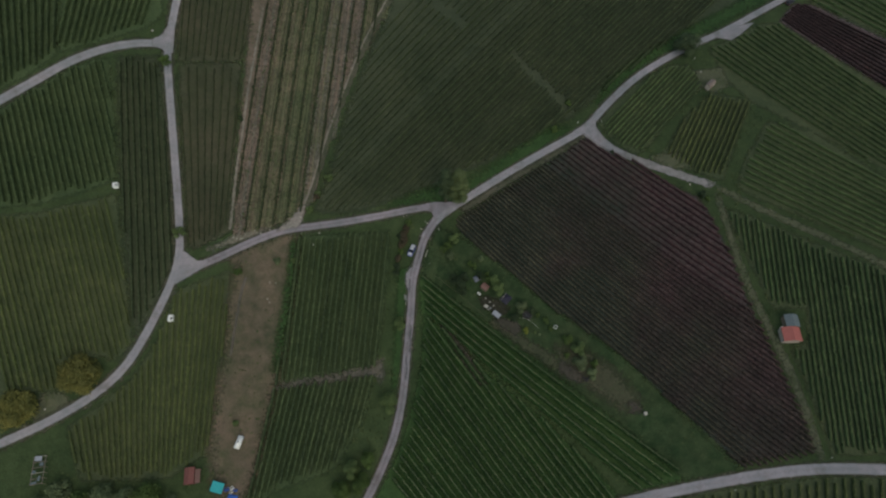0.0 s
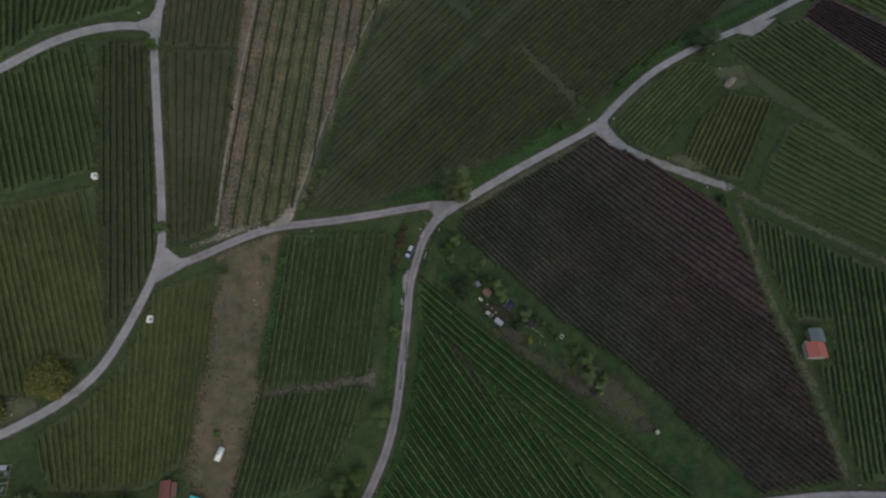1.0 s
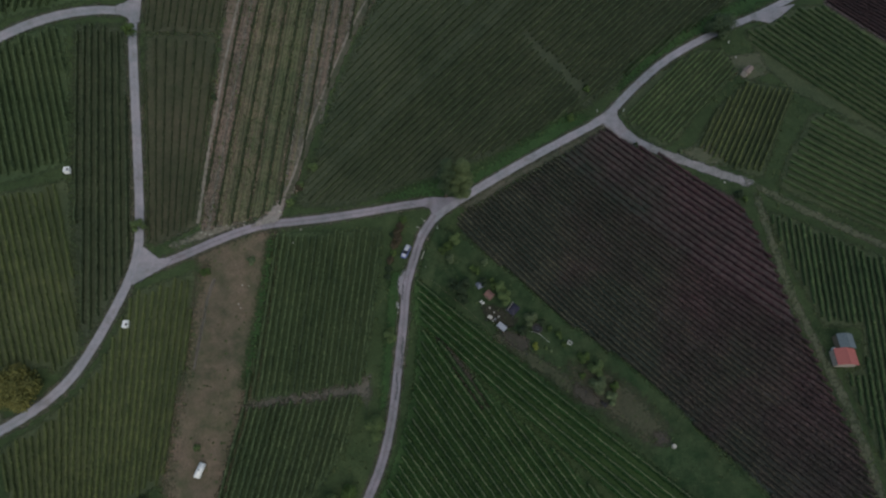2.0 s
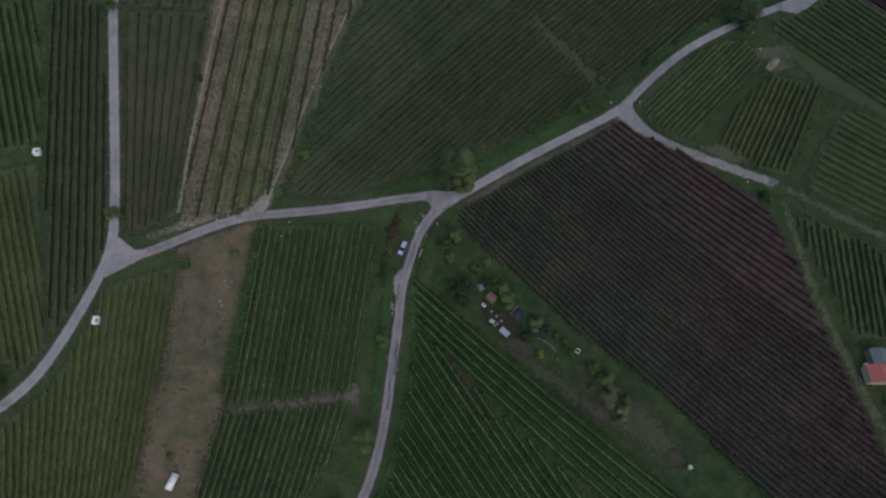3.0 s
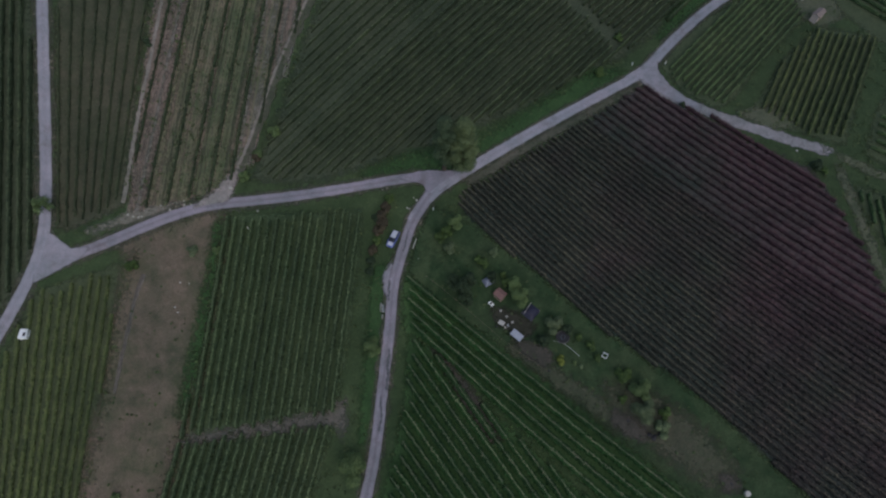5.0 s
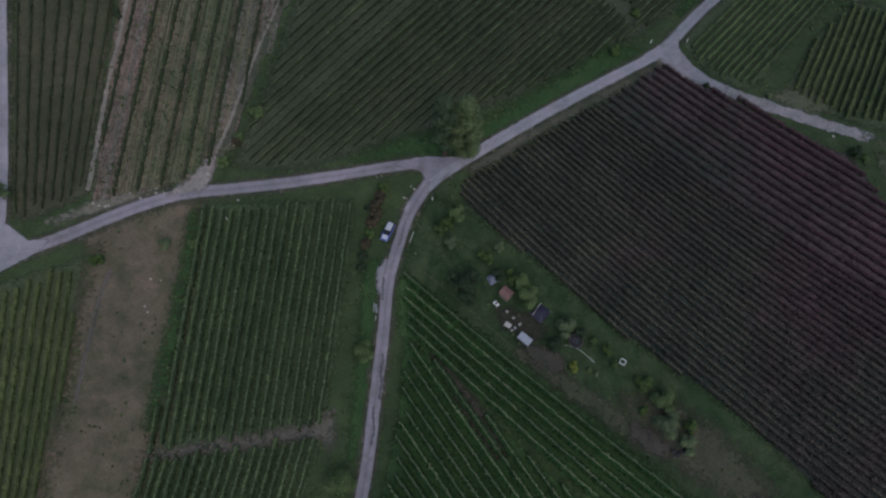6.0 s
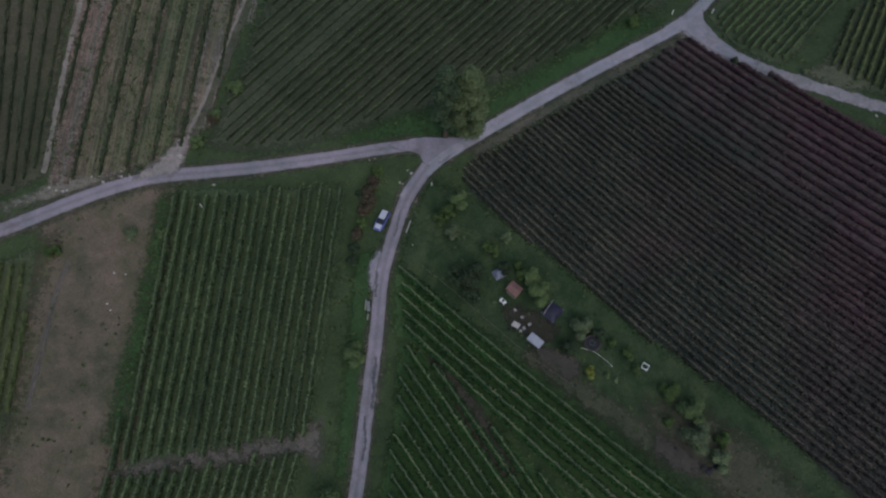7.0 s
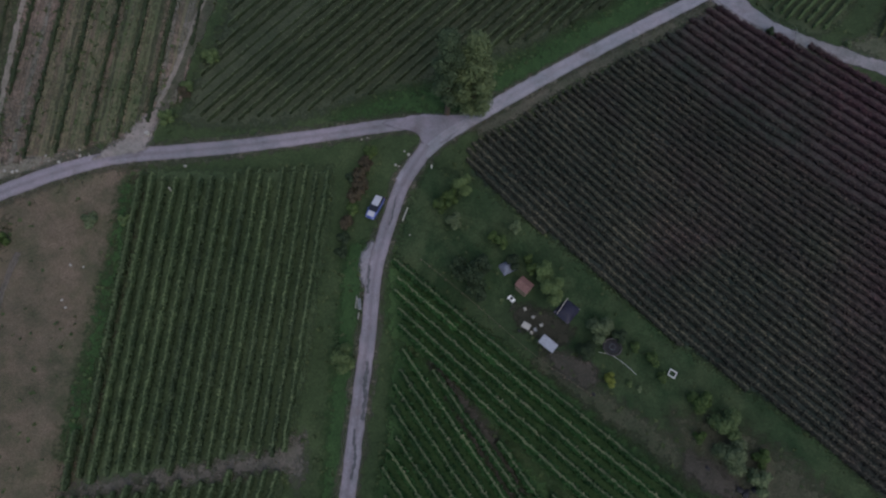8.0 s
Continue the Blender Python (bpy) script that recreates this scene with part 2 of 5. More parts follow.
# each kind of vine: flank colour darkened for shade, crest colour lightened for sky light
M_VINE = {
    "green": (foliage("shade-toned vine leaves", (0.022, 0.039, 0.018), (0.037, 0.058, 0.027), (0.055, 0.081, 0.037)), foliage("crest-lit vine leaves", (0.068, 0.099, 0.051), (0.107, 0.144, 0.074), (0.167, 0.209, 0.112))),
    "dark": (foliage("shade-toned dark vine leaves", (0.018, 0.030, 0.015), (0.031, 0.045, 0.022), (0.045, 0.061, 0.031)), foliage("crest-lit dark vine leaves", (0.067, 0.094, 0.052), (0.103, 0.133, 0.074), (0.156, 0.189, 0.108))),
    "yellowish": (foliage("shade-toned yellowing leaves", (0.047, 0.067, 0.026), (0.079, 0.102, 0.040), (0.113, 0.134, 0.054)), foliage("crest-lit yellowing leaves", (0.068, 0.082, 0.034), (0.105, 0.121, 0.050), (0.166, 0.164, 0.076))),
    "fresh": (foliage("shade-toned fresh vine leaves", (0.043, 0.078, 0.033), (0.073, 0.113, 0.050), (0.109, 0.161, 0.072)), foliage("crest-lit fresh vine leaves", (0.058, 0.082, 0.038), (0.092, 0.119, 0.056), (0.139, 0.167, 0.084))),
    "purple": (foliage("shade-toned turning leaves", (0.021, 0.025, 0.019), (0.033, 0.038, 0.031), (0.049, 0.053, 0.043), 0.1, turned=((0.029, 0.014, 0.022), (0.047, 0.025, 0.033), (0.086, 0.038, 0.047))),
               foliage("crest-lit turning leaves", (0.030, 0.047, 0.035), (0.051, 0.074, 0.056), (0.091, 0.114, 0.087), 0.1, turned=((0.045, 0.032, 0.035), (0.082, 0.050, 0.055), (0.147, 0.072, 0.077)))),
    "mottled": (foliage("shade-toned browned leaves", (0.018, 0.020, 0.015), (0.029, 0.031, 0.025), (0.044, 0.045, 0.034), 0.1, turned=((0.019, 0.015, 0.015), (0.034, 0.021, 0.025), (0.056, 0.031, 0.035))),
                foliage("crest-lit browned leaves", (0.051, 0.053, 0.040), (0.091, 0.088, 0.066), (0.203, 0.173, 0.122), 0.1, turned=((0.049, 0.029, 0.034), (0.084, 0.047, 0.054), (0.159, 0.078, 0.086)))),
    "young": (foliage("shade-toned sparse leaves", (0.028, 0.040, 0.021), (0.042, 0.053, 0.029), (0.063, 0.072, 0.041)), foliage("crest-lit sparse leaves", (0.055, 0.065, 0.036), (0.080, 0.083, 0.050), (0.110, 0.108, 0.066))),
    "lush": (foliage("shade-toned lush leaves", (0.011, 0.036, 0.009), (0.016, 0.054, 0.014), (0.026, 0.076, 0.021)), foliage("crest-lit lush leaves", (0.069, 0.099, 0.050), (0.118, 0.147, 0.080), (0.201, 0.163, 0.126))),
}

# ---- the plan, in metres ----
road_main_line = [(-91.8, -221.4), (-49.2, -130.9), (-23.7, -76.6), (-22.1, -73.2), (-18.7, -66.8), (-14.2, -55.7), (-12.1, -44.8), (-11.1, -31.5), (-10.0, -17.7), (-9.9, -10.7), (-7.9, -2.6), (-6.1, 3.7), (-2.1, 10.4), (4.8, 15.4), (22.2, 27.0), (36.1, 35.5), (49.3, 43.1), (55.8, 50.9), (65.9, 61.3), (74.8, 68.4), (89.2, 76.9), (106.0, 84.9), (120.1, 93.6), (132.1, 100.4), (151.8, 111.7), (203.8, 141.6), (290.6, 191.3)]
road_link_line = [(0.9, 13.3), (-3.4, 14.3), (-7.5, 13.6), (-12.1, 12.6), (-16.6, 11.4), (-25.4, 9.3), (-34.0, 7.3), (-42.3, 5.7), (-50.3, 4.2), (-57.8, 1.0), (-65.0, -2.9), (-72.6, -7.2), (-77.4, -9.2), (-81.7, -12.4)]
road_left_line = [(-277.7, -141.2), (-189.6, -94.0), (-136.7, -65.6), (-125.7, -59.7), (-114.4, -54.3), (-103.0, -47.2), (-95.1, -40.0), (-89.6, -30.4), (-84.1, -17.2), (-81.1, -7.4), (-81.8, 3.0), (-84.1, 19.9), (-87.4, 42.7), (-89.4, 57.1), (-88.5, 66.8), (-87.6, 76.8), (-86.8, 87.2), (-82.2, 147.0), (-74.5, 246.7)]
road_upper_line = [(-88.4, 59.6), (-98.5, 57.9), (-107.7, 54.1), (-116.6, 48.4), (-125.2, 40.9), (-133.5, 34.0), (-144.5, 25.7), (-192.4, -10.4), (-272.2, -70.7)]
road_lower_line = [(-113.0, -114.8), (-15.9, -91.1), (42.4, -76.8), (51.8, -74.5), (62.6, -72.3), (79.2, -69.3), (95.3, -67.2), (105.0, -66.8), (119.6, -67.5), (129.7, -68.6), (189.3, -75.1), (288.8, -85.9)]
track_stone_line = [(47.9, 43.7), (51.4, 40.2), (56.1, 36.0), (65.7, 31.3), (74.9, 26.9), (90.1, 20.2)]
track_fork_line = [(-47.5, 6.8), (-45.3, 9.3), (-43.2, 14.3), (-40.5, 24.7), (-38.9, 31.9), (-33.5, 50.7), (-26.6, 72.8), (-19.2, 90.0), (-13.4, 105.8), (7.3, 162.1), (41.7, 256.0)]
track_field_edge_line = [(90.0, 18.1), (91.5, 4.0), (93.5, -13.1), (97.3, -27.5), (100.7, -40.9), (102.4, -53.6), (103.3, -65.2)]
track_grass_lane_line = [(89.3, 20.7), (101.5, 11.7), (117.8, 1.3), (133.9, -10.2), (142.8, -16.2), (192.6, -49.7), (275.5, -105.6)]
upper_left_field = [(-145.8, 72.3), (-121.6, 78.1), (-119.9, 50.4), (-125.4, 44.3), (-142.1, 30.8)]
upper_slant_field = [(-120.5, 78.4), (-92.5, 85.6), (-91.9, 68.0), (-96.5, 63.2), (-109.5, 56.0), (-119.2, 51.1)]
west_field = [(-141.6, 25.2), (-133.4, 31.8), (-124.9, 38.4), (-117.9, 44.7), (-109.8, 50.0), (-105.6, 51.5), (-102.3, 30.7), (-100.8, 15.0), (-109.1, 10.7), (-122.4, 5.4), (-139.8, 2.2)]
west_low_field = [(-139.7, 0.1), (-122.2, 2.6), (-100.5, 10.5), (-97.9, -3.4), (-93.0, -32.1), (-97.7, -37.0), (-100.1, -35.5), (-111.4, -37.5), (-110.8, -45.1), (-118.2, -46.1), (-125.4, -47.8), (-135.3, -51.8)]
roadside_field = [(-102.5, 52.0), (-91.2, 54.2), (-88.8, 37.0), (-85.5, 18.0), (-82.9, -8.9), (-85.1, -15.6), (-90.6, -26.4), (-92.0, -28.9), (-95.8, -9.8), (-98.9, 13.1)]
young_far_field = [(-86.8, 87.2), (-65.3, 92.9), (-65.4, 67.7), (-67.3, 57.6), (-85.4, 54.3), (-87.1, 63.3)]
young_field = [(-85.3, 53.4), (-67.3, 56.8), (-67.3, 21.8), (-67.3, 2.4), (-69.8, 0.8), (-76.9, -3.4), (-78.6, -3.6), (-81.8, 20.2)]
hill_field = [(-16.5, 105.1), (134.8, 115.9), (117.4, 100.3), (89.4, 84.7), (75.4, 73.4), (53.2, 55.5), (44.7, 48.6), (22.4, 34.2), (10.7, 28.8), (5.9, 27.6), (-4.5, 21.2), (-15.7, 16.8), (-26.6, 12.4), (-33.8, 11.0), (-41.0, 11.1), (-36.2, 26.8), (-32.3, 44.7), (-26.3, 64.2), (-19.1, 85.4)]
purple_field = [(4.1, 10.9), (10.1, 14.4), (32.1, 28.9), (46.1, 39.5), (48.9, 41.3), (57.4, 34.6), (66.2, 30.0), (74.4, 23.5), (84.7, 16.8), (88.2, 7.9), (91.5, -5.6), (94.8, -23.9), (98.6, -40.0), (101.5, -54.3), (102.8, -63.3), (94.3, -65.0), (82.8, -66.8), (80.6, -62.9), (54.8, -35.1), (48.2, -29.4), (41.0, -24.0), (36.2, -20.6), (26.6, -12.1), (19.8, -6.1), (11.6, 0.1), (4.0, 6.6)]
east_top_field = [(97.3, 76.6), (107.2, 80.6), (116.5, 86.3), (123.1, 86.7), (135.6, 74.2), (159.1, 46.0), (149.6, 15.8), (133.8, 31.7), (118.8, 43.5), (107.6, 52.4), (100.8, 62.5)]
purple_far_field = [(125.0, 87.7), (132.0, 95.7), (138.9, 94.7), (166.6, 69.0), (159.5, 47.2)]
far_top_field = [(144.3, 115.3), (181.3, 112.5), (167.4, 71.6), (136.6, 97.7)]
wedge_field = [(54.1, 45.5), (57.9, 51.8), (66.5, 59.4), (82.0, 69.2), (88.2, 69.1), (93.7, 61.8), (78.1, 46.2), (70.7, 36.6), (65.9, 33.3), (59.2, 37.7)]
golden_field = [(94.9, 56.9), (107.2, 52.4), (100.4, 39.0), (92.6, 22.4), (84.4, 25.8), (74.4, 32.3), (84.1, 46.9)]
east_mid_field = [(111.5, 44.0), (124.9, 38.4), (148.3, 11.9), (141.7, -9.8), (133.9, -4.6), (118.7, 5.1), (102.2, 15.3), (96.9, 19.8), (101.5, 30.1)]
east_field = [(91.4, 11.9), (99.2, 8.5), (109.7, 1.9), (123.9, -6.7), (139.9, -16.0), (128.7, -63.2), (106.5, -63.4), (104.8, -49.0), (102.2, -33.6), (106.9, -33.0), (109.3, -22.1), (100.0, -21.5), (95.2, -3.9)]
centre_field = [(-46.8, 2.2), (-17.1, 5.3), (-17.7, -5.6), (-19.0, -22.6), (-21.0, -37.2), (-37.1, -40.3), (-50.9, -43.0), (-48.5, -22.3), (-47.3, -10.2)]
centre_low_field = [(-51.0, -43.2), (-21.2, -37.5), (-23.7, -51.2), (-28.5, -59.1), (-32.4, -65.3), (-40.5, -68.4), (-50.2, -71.4), (-53.9, -75.9), (-58.0, -75.9)]
bend_field = [(-81.5, -16.2), (-66.6, -9.8), (-66.1, -29.4), (-68.3, -45.5), (-68.5, -61.0), (-74.9, -64.8), (-79.3, -67.9), (-100.2, -68.8), (-103.6, -68.8), (-108.0, -54.9), (-100.5, -49.4), (-91.8, -41.4), (-85.6, -30.2)]
south_edge_field = [(-7.5, -7.9), (2.3, -14.8), (16.0, -23.7), (49.5, -50.1), (68.3, -68.5), (55.2, -71.6), (36.1, -54.9), (7.6, -31.0), (-2.6, -22.5), (-7.0, -19.7)]
south_field = [(-6.2, -21.5), (-0.6, -24.0), (7.5, -33.2), (11.5, -36.6), (20.7, -44.2), (31.2, -53.5), (39.6, -61.9), (46.9, -70.0), (52.3, -76.9), (-21.2, -76.6), (-18.1, -70.2), (-13.1, -60.7), (-10.6, -52.8), (-8.0, -43.1), (-6.5, -34.9)]
bottom_field = [(54.6, -76.9), (73.0, -72.1), (84.6, -71.1), (104.5, -69.0), (126.7, -70.2), (123.2, -82.1), (54.0, -81.9)]
VINEYARDS = [
    ("upper_left", "green", upper_left_field, [(-145.8, 72.3), (-137.7, 31.5)], [(-121.9, 78.0), (-120.1, 47.8)], 13),
    ("upper_slant", "green", upper_slant_field, [(-116.3, 79.4), (-119.5, 51.0)], [(-93.4, 85.4), (-97.3, 63.0)], 13),
    ("west", "green", west_field, [(-141.9, 29.2), (-134.8, 2.6)], [(-108.1, 59.0), (-94.4, 13.6)], 24),
    ("west_low", "yellowish", west_low_field, [(-139.7, 0.1), (-124.0, -47.8)], [(-103.6, 10.1), (-89.1, -36.7)], 23),
    ("roadside", "dark", roadside_field, [(-102.2, 52.1), (-94.2, -29.0)], [(-90.8, 54.2), (-83.0, -10.5)], 8),
    ("young_far", "young", young_far_field, [(-85.9, 87.4), (-85.4, 55.0)], [(-65.3, 92.9), (-67.4, 58.4)], 11),
    ("young", "young", young_field, [(-85.2, 51.3), (-78.6, -3.6)], [(-67.2, 55.5), (-68.5, 1.5)], 8),
    ("hill", "dark", hill_field, [(-46.5, 38.5), (-26.1, 68.8)], [(44.0, 38.7), (120.8, 116.6)], 42),
    ("purple", "purple", purple_field, [(50.2, 43.4), (90.7, 7.4)], [(35.3, 29.5), (69.4, -1.2)], 12),
    ("purple_west", "mottled", purple_field, [(33.8, 28.9), (68.0, -1.8)], [(4.2, 6.5), (46.7, -34.2)], 29),
    ("east_top", "fresh", east_top_field, [(120.4, 90.2), (157.5, 41.0)], [(96.9, 74.0), (149.3, 14.8)], 14),
    ("purple_far", "mottled", purple_far_field, [(131.5, 98.1), (165.8, 66.5)], [(123.7, 89.5), (158.7, 44.8)], 11),
    ("far_top", "fresh", far_top_field, [(146.4, 115.2), (171.0, 82.2)], [(136.9, 99.2), (166.6, 69.0)], 7),
    ("wedge", "fresh", wedge_field, [(53.8, 42.0), (80.6, 70.2)], [(67.3, 32.5), (94.5, 61.8)], 12),
    ("golden", "yellowish", golden_field, [(73.4, 30.6), (86.0, 53.4)], [(92.4, 21.6), (108.6, 52.4)], 14),
    ("east_mid", "fresh", east_mid_field, [(110.2, 46.4), (148.3, 11.9)], [(96.0, 19.8), (140.9, -12.5)], 14),
    ("east", "fresh", east_field, [(91.6, 12.9), (87.6, -62.9)], [(132.7, -9.2), (124.6, -63.8)], 29),
    ("centre", "green", centre_field, [(-47.2, 1.7), (-50.4, -41.8)], [(-17.6, 5.3), (-21.2, -36.6)], 18),
    ("centre_low", "green", centre_low_field, [(-50.4, -41.8), (-56.3, -73.2)], [(-21.2, -36.6), (-26.8, -60.7)], 18),
    ("bend", "yellowish", bend_field, [(-110.8, -45.1), (-103.2, -70.3)], [(-66.1, -9.5), (-68.1, -65.5)], 27),
    ("south_edge", "lush", south_edge_field, [(-6.6, -9.2), (68.3, -68.3)], [(-7.1, -17.5), (57.0, -72.4)], 5),
    ("south", "lush", south_field, [(29.0, -42.2), (53.4, -75.1)], [(-16.0, -66.5), (-7.3, -76.2)], 28),
    ("bottom", "yellowish", bottom_field, [(55.3, -70.4), (54.8, -81.9)], [(126.7, -70.2), (123.8, -82.1)], 34),
]
strips_field = [(-64.4, 93.2), (-14.5, 105.6), (-19.2, 90.0), (-25.6, 71.9), (-31.9, 58.1), (-43.2, 14.1), (-47.0, 8.3), (-54.7, 5.1), (-65.6, 1.2), (-65.7, 31.1)]
dry_field = [(-63.3, -8.0), (-66.9, -5.2), (-64.8, -4.1), (-57.7, -0.3), (-50.1, 2.8), (-48.4, 3.1), (-47.5, 1.2), (-47.5, -6.7), (-48.0, -17.1), (-49.9, -35.4), (-53.1, -51.5), (-56.1, -68.4), (-59.0, -73.2), (-65.5, -71.5), (-68.0, -61.0), (-67.0, -45.5), (-65.3, -29.4), (-65.0, -16.1)]
garden_field = [(-1.8, 7.3), (4.7, 4.8), (11.6, -0.2), (19.8, -6.4), (26.6, -12.4), (36.2, -20.9), (40.9, -24.3), (48.2, -29.6), (54.8, -35.3), (82.5, -66.8), (68.2, -69.1), (49.4, -51.2), (16.0, -24.1), (2.4, -15.6), (-6.2, -8.1), (-5.1, -1.3)]


# ---- ground ----
def build_ground():
    """One sheet, fine on the hillside and coarse out to the horizon."""
    near = [i * 4.0 for i in range(-50, 51)]
    far = [230.0, 280.0, 360.0, 500.0, 800.0, 1300.0, 2200.0]
    xs = [-v for v in reversed(far)] + near + far
    n = len(xs)
    verts = [(x, y, ground_z(x, y)) for y in xs for x in xs]
    faces = [(j * n + i, j * n + i + 1, (j + 1) * n + i + 1, (j + 1) * n + i) for j in range(n - 1) for i in range(n - 1)]
    tagged(mesh_object("ground", verts, faces, M_GRASS, smooth=True), "sloping grassy hillside between the vineyards", "ground", kind="structure")


def covered(ob, values):
    layer = ob.data.attributes.new("cover", "FLOAT", "POINT")
    layer.data.foreach_set("value", values)
    return ob


def patch(name, poly, up, mat, label, category="ground", soft=1.2, cell=1.5):
    """A thin cover on the ground that thins out over its edge."""
    px = np.array(poly)
    lo, hi = px.min(0) - soft - cell, px.max(0) + soft + cell
    cell = max(0.4, min(cell, (hi - lo).max() / 12))
    nx, ny = int((hi[0] - lo[0]) / cell) + 2, int((hi[1] - lo[1]) / cell) + 2
    gx, gy = np.meshgrid(lo[0] + cell * np.arange(nx), lo[1] + cell * np.arange(ny))
    dist, within = np.full(gx.shape, 1e9), np.zeros(gx.shape, bool)
    for a, b in zip(px, np.roll(px, -1, 0)):
        d = b - a
        s = np.clip(((gx - a[0]) * d[0] + (gy - a[1]) * d[1]) / (d @ d + 1e-9), 0, 1)
        dist = np.minimum(dist, np.hypot(gx - a[0] - s * d[0], gy - a[1] - s * d[1]))
        if a[1] != b[1]:
            cross = ((a[1] > gy) != (b[1] > gy)) & (gx < a[0] + (gy - a[1]) * d[0] / d[1])
            within ^= cross
    cover = np.clip(0.5 + np.where(within, dist, -dist) / (2 * soft), 0, 1)
    keep = {}
    verts, faces, values = [], [], []
    for j in range(ny - 1):
        for i in range(nx - 1):
            if cover[j:j + 2, i:i + 2].max() <= 0:
                continue
            quad = []
            for jj, ii in ((j, i), (j, i + 1), (j + 1, i + 1), (j + 1, i)):
                if (jj, ii) not in keep:
                    keep[jj, ii] = len(verts)
                    x, y = float(gx[jj, ii]), float(gy[jj, ii])
                    verts.append((x, y, ground_z(x, y) + up))
                    values.append(float(cover[jj, ii]))
                quad.append(keep[jj, ii])
            faces.append(tuple(quad))
    return covered(tagged(mesh_object(name, verts, faces, mat, smooth=True), label, category, kind="structure"), values)


def ribbon(name, line, width, up, mat, label, category="road", uneven=0.05, kind="structure", crown=0.03, fall=(0.0, 0.45, 1.0, 1.0, 1.0, 1.0, 1.0, 0.45, 0.0), taper=0):
    """A strip along a line with a slightly arched back and worn edges."""
    rng = random.Random(name)
    pts = resampled(line, 1.2)
    verts, faces = [], []
    across = (-0.6, -0.5, -0.42, -0.2, 0.0, 0.2, 0.42, 0.5, 0.6)
    values = []
    for i, p in enumerate(pts):
        way = (pts[min(i + 1, len(pts) - 1)] - pts[max(i - 1, 0)]).normalized()
        side = Vector((-way.y, way.x))
        wl, wr = width * (1 + rng.uniform(-uneven, uneven)), width * (1 + rng.uniform(-uneven, uneven))
        for a in across:
            q = p + side * a * (wl if a < 0 else wr)
            verts.append((q.x, q.y, ground_z(q.x, q.y) + up + crown * (1 - 4 * a * a)))
        ends = min(1.0, (i + 1) / (taper + 1), (len(pts) - i) / (taper + 1))
        values += [f * ends for f in fall]
    k = len(across)
    faces = [(i * k + j, (i + 1) * k + j, (i + 1) * k + j + 1, i * k + j + 1) for i in range(len(pts) - 1) for j in range(k - 1)]
    faces = [tuple(reversed(f)) for f in faces]
    ob = covered(tagged(mesh_object(name, verts, faces, mat, smooth=True), label, category, kind=kind), values)
    layer = ob.data.attributes.new("across", "FLOAT", "POINT")
    layer.data.foreach_set("value", [abs(a) for a in across] * len(pts))
    return ob


def beside(line, off):
    """The line moved sideways."""
    pts = [Vector(p) for p in line]
    out = []
    for i, p in enumerate(pts):
        way = (pts[min(i + 1, len(pts) - 1)] - pts[max(i - 1, 0)]).normalized()
        out.append((p.x - way.y * off, p.y + way.x * off))
    return out


build_ground()
ribbon("road", road_main_line[11:], 2.5, 0.115, M_ROAD, "narrow pale asphalt road winding up the hillside")
ribbon("road", road_main_line[:13], 2.35, 0.119, M_OLDROAD, "narrow stained asphalt road with cracks coming uphill")
ribbon("road", road_link_line, 2.25, 0.1, M_OLDROAD, "narrow pale asphalt lane joining two farm roads")
ribbon("road", road_left_line, 2.3, 0.115, M_ROAD, "narrow pale asphalt road between vineyards")
ribbon("road", road_upper_line, 2.45, 0.1, M_ROAD, "pale farm lane branching off the road")
ribbon("road", road_lower_line, 2.8, 0.115, M_ROAD, "pale asphalt road along the foot of the vineyards")
SHOULDER = (0.0, 0.22, 0.4, 0.46, 0.46, 0.46, 0.4, 0.22, 0.0)
for line, width in ((road_main_line, 4.1), (road_link_line, 4.0), (road_left_line, 4.3), (road_upper_line, 3.8), (road_lower_line, 4.2)):
    ribbon("road_shoulder", line, width, 0.079, M_EDGE, "trodden thin grass and earth along the asphalt edge", "road edge", 0.15, fall=SHOULDER)
SOFT = (0.0, 0.2, 0.4, 0.6, 0.65, 0.6, 0.4, 0.2, 0.0)
ribbon("track", track_stone_line, 2.9, 0.09, M_STONY, "pale stony track along the purple vineyard", "track", 0.2, taper=5, fall=(0.0, 0.3, 0.6, 0.95, 0.9, 0.95, 0.6, 0.3, 0.0))
ribbon("track", beside(track_fork_line, 0.3), 2.2, 0.075, M_EDGE, "rutted dirt track beside the striped field", "track", 0.35)
for off in (-0.25, 0.9):
    ribbon("wheel_rut", [(-61.4, -11.1), (-62.6, -15.8), (-63.2, -21.6), (-63.9, -28.1), (-64.5, -34.4)], 0.7, 0.062, M_RUT, "pale worn rut along the dry field", "track", 0.35)
ribbon("wheel_rut", beside(track_fork_line, off), 0.65, 0.095, M_RUT, "pale worn wheel rut of the dirt track", "track", 0.4)
ribbon("track", track_field_edge_line, 2.6, 0.08, M_LANE, "worn grass path along the vineyard edge", "track", 0.2, taper=3, fall=SOFT)
ribbon("track", track_grass_lane_line, 2.6, 0.087, M_LANE, "worn grass lane between vineyards", "track", 0.2, taper=4, fall=SOFT)


# ---- vine rows ----
PROFILE = [(-0.22, 0.12), (-0.29, 0.5), (-0.24, 0.8), (-0.1, 0.97), (0.1, 0.97), (0.24, 0.8), (0.29, 0.5), (0.22, 0.12)]


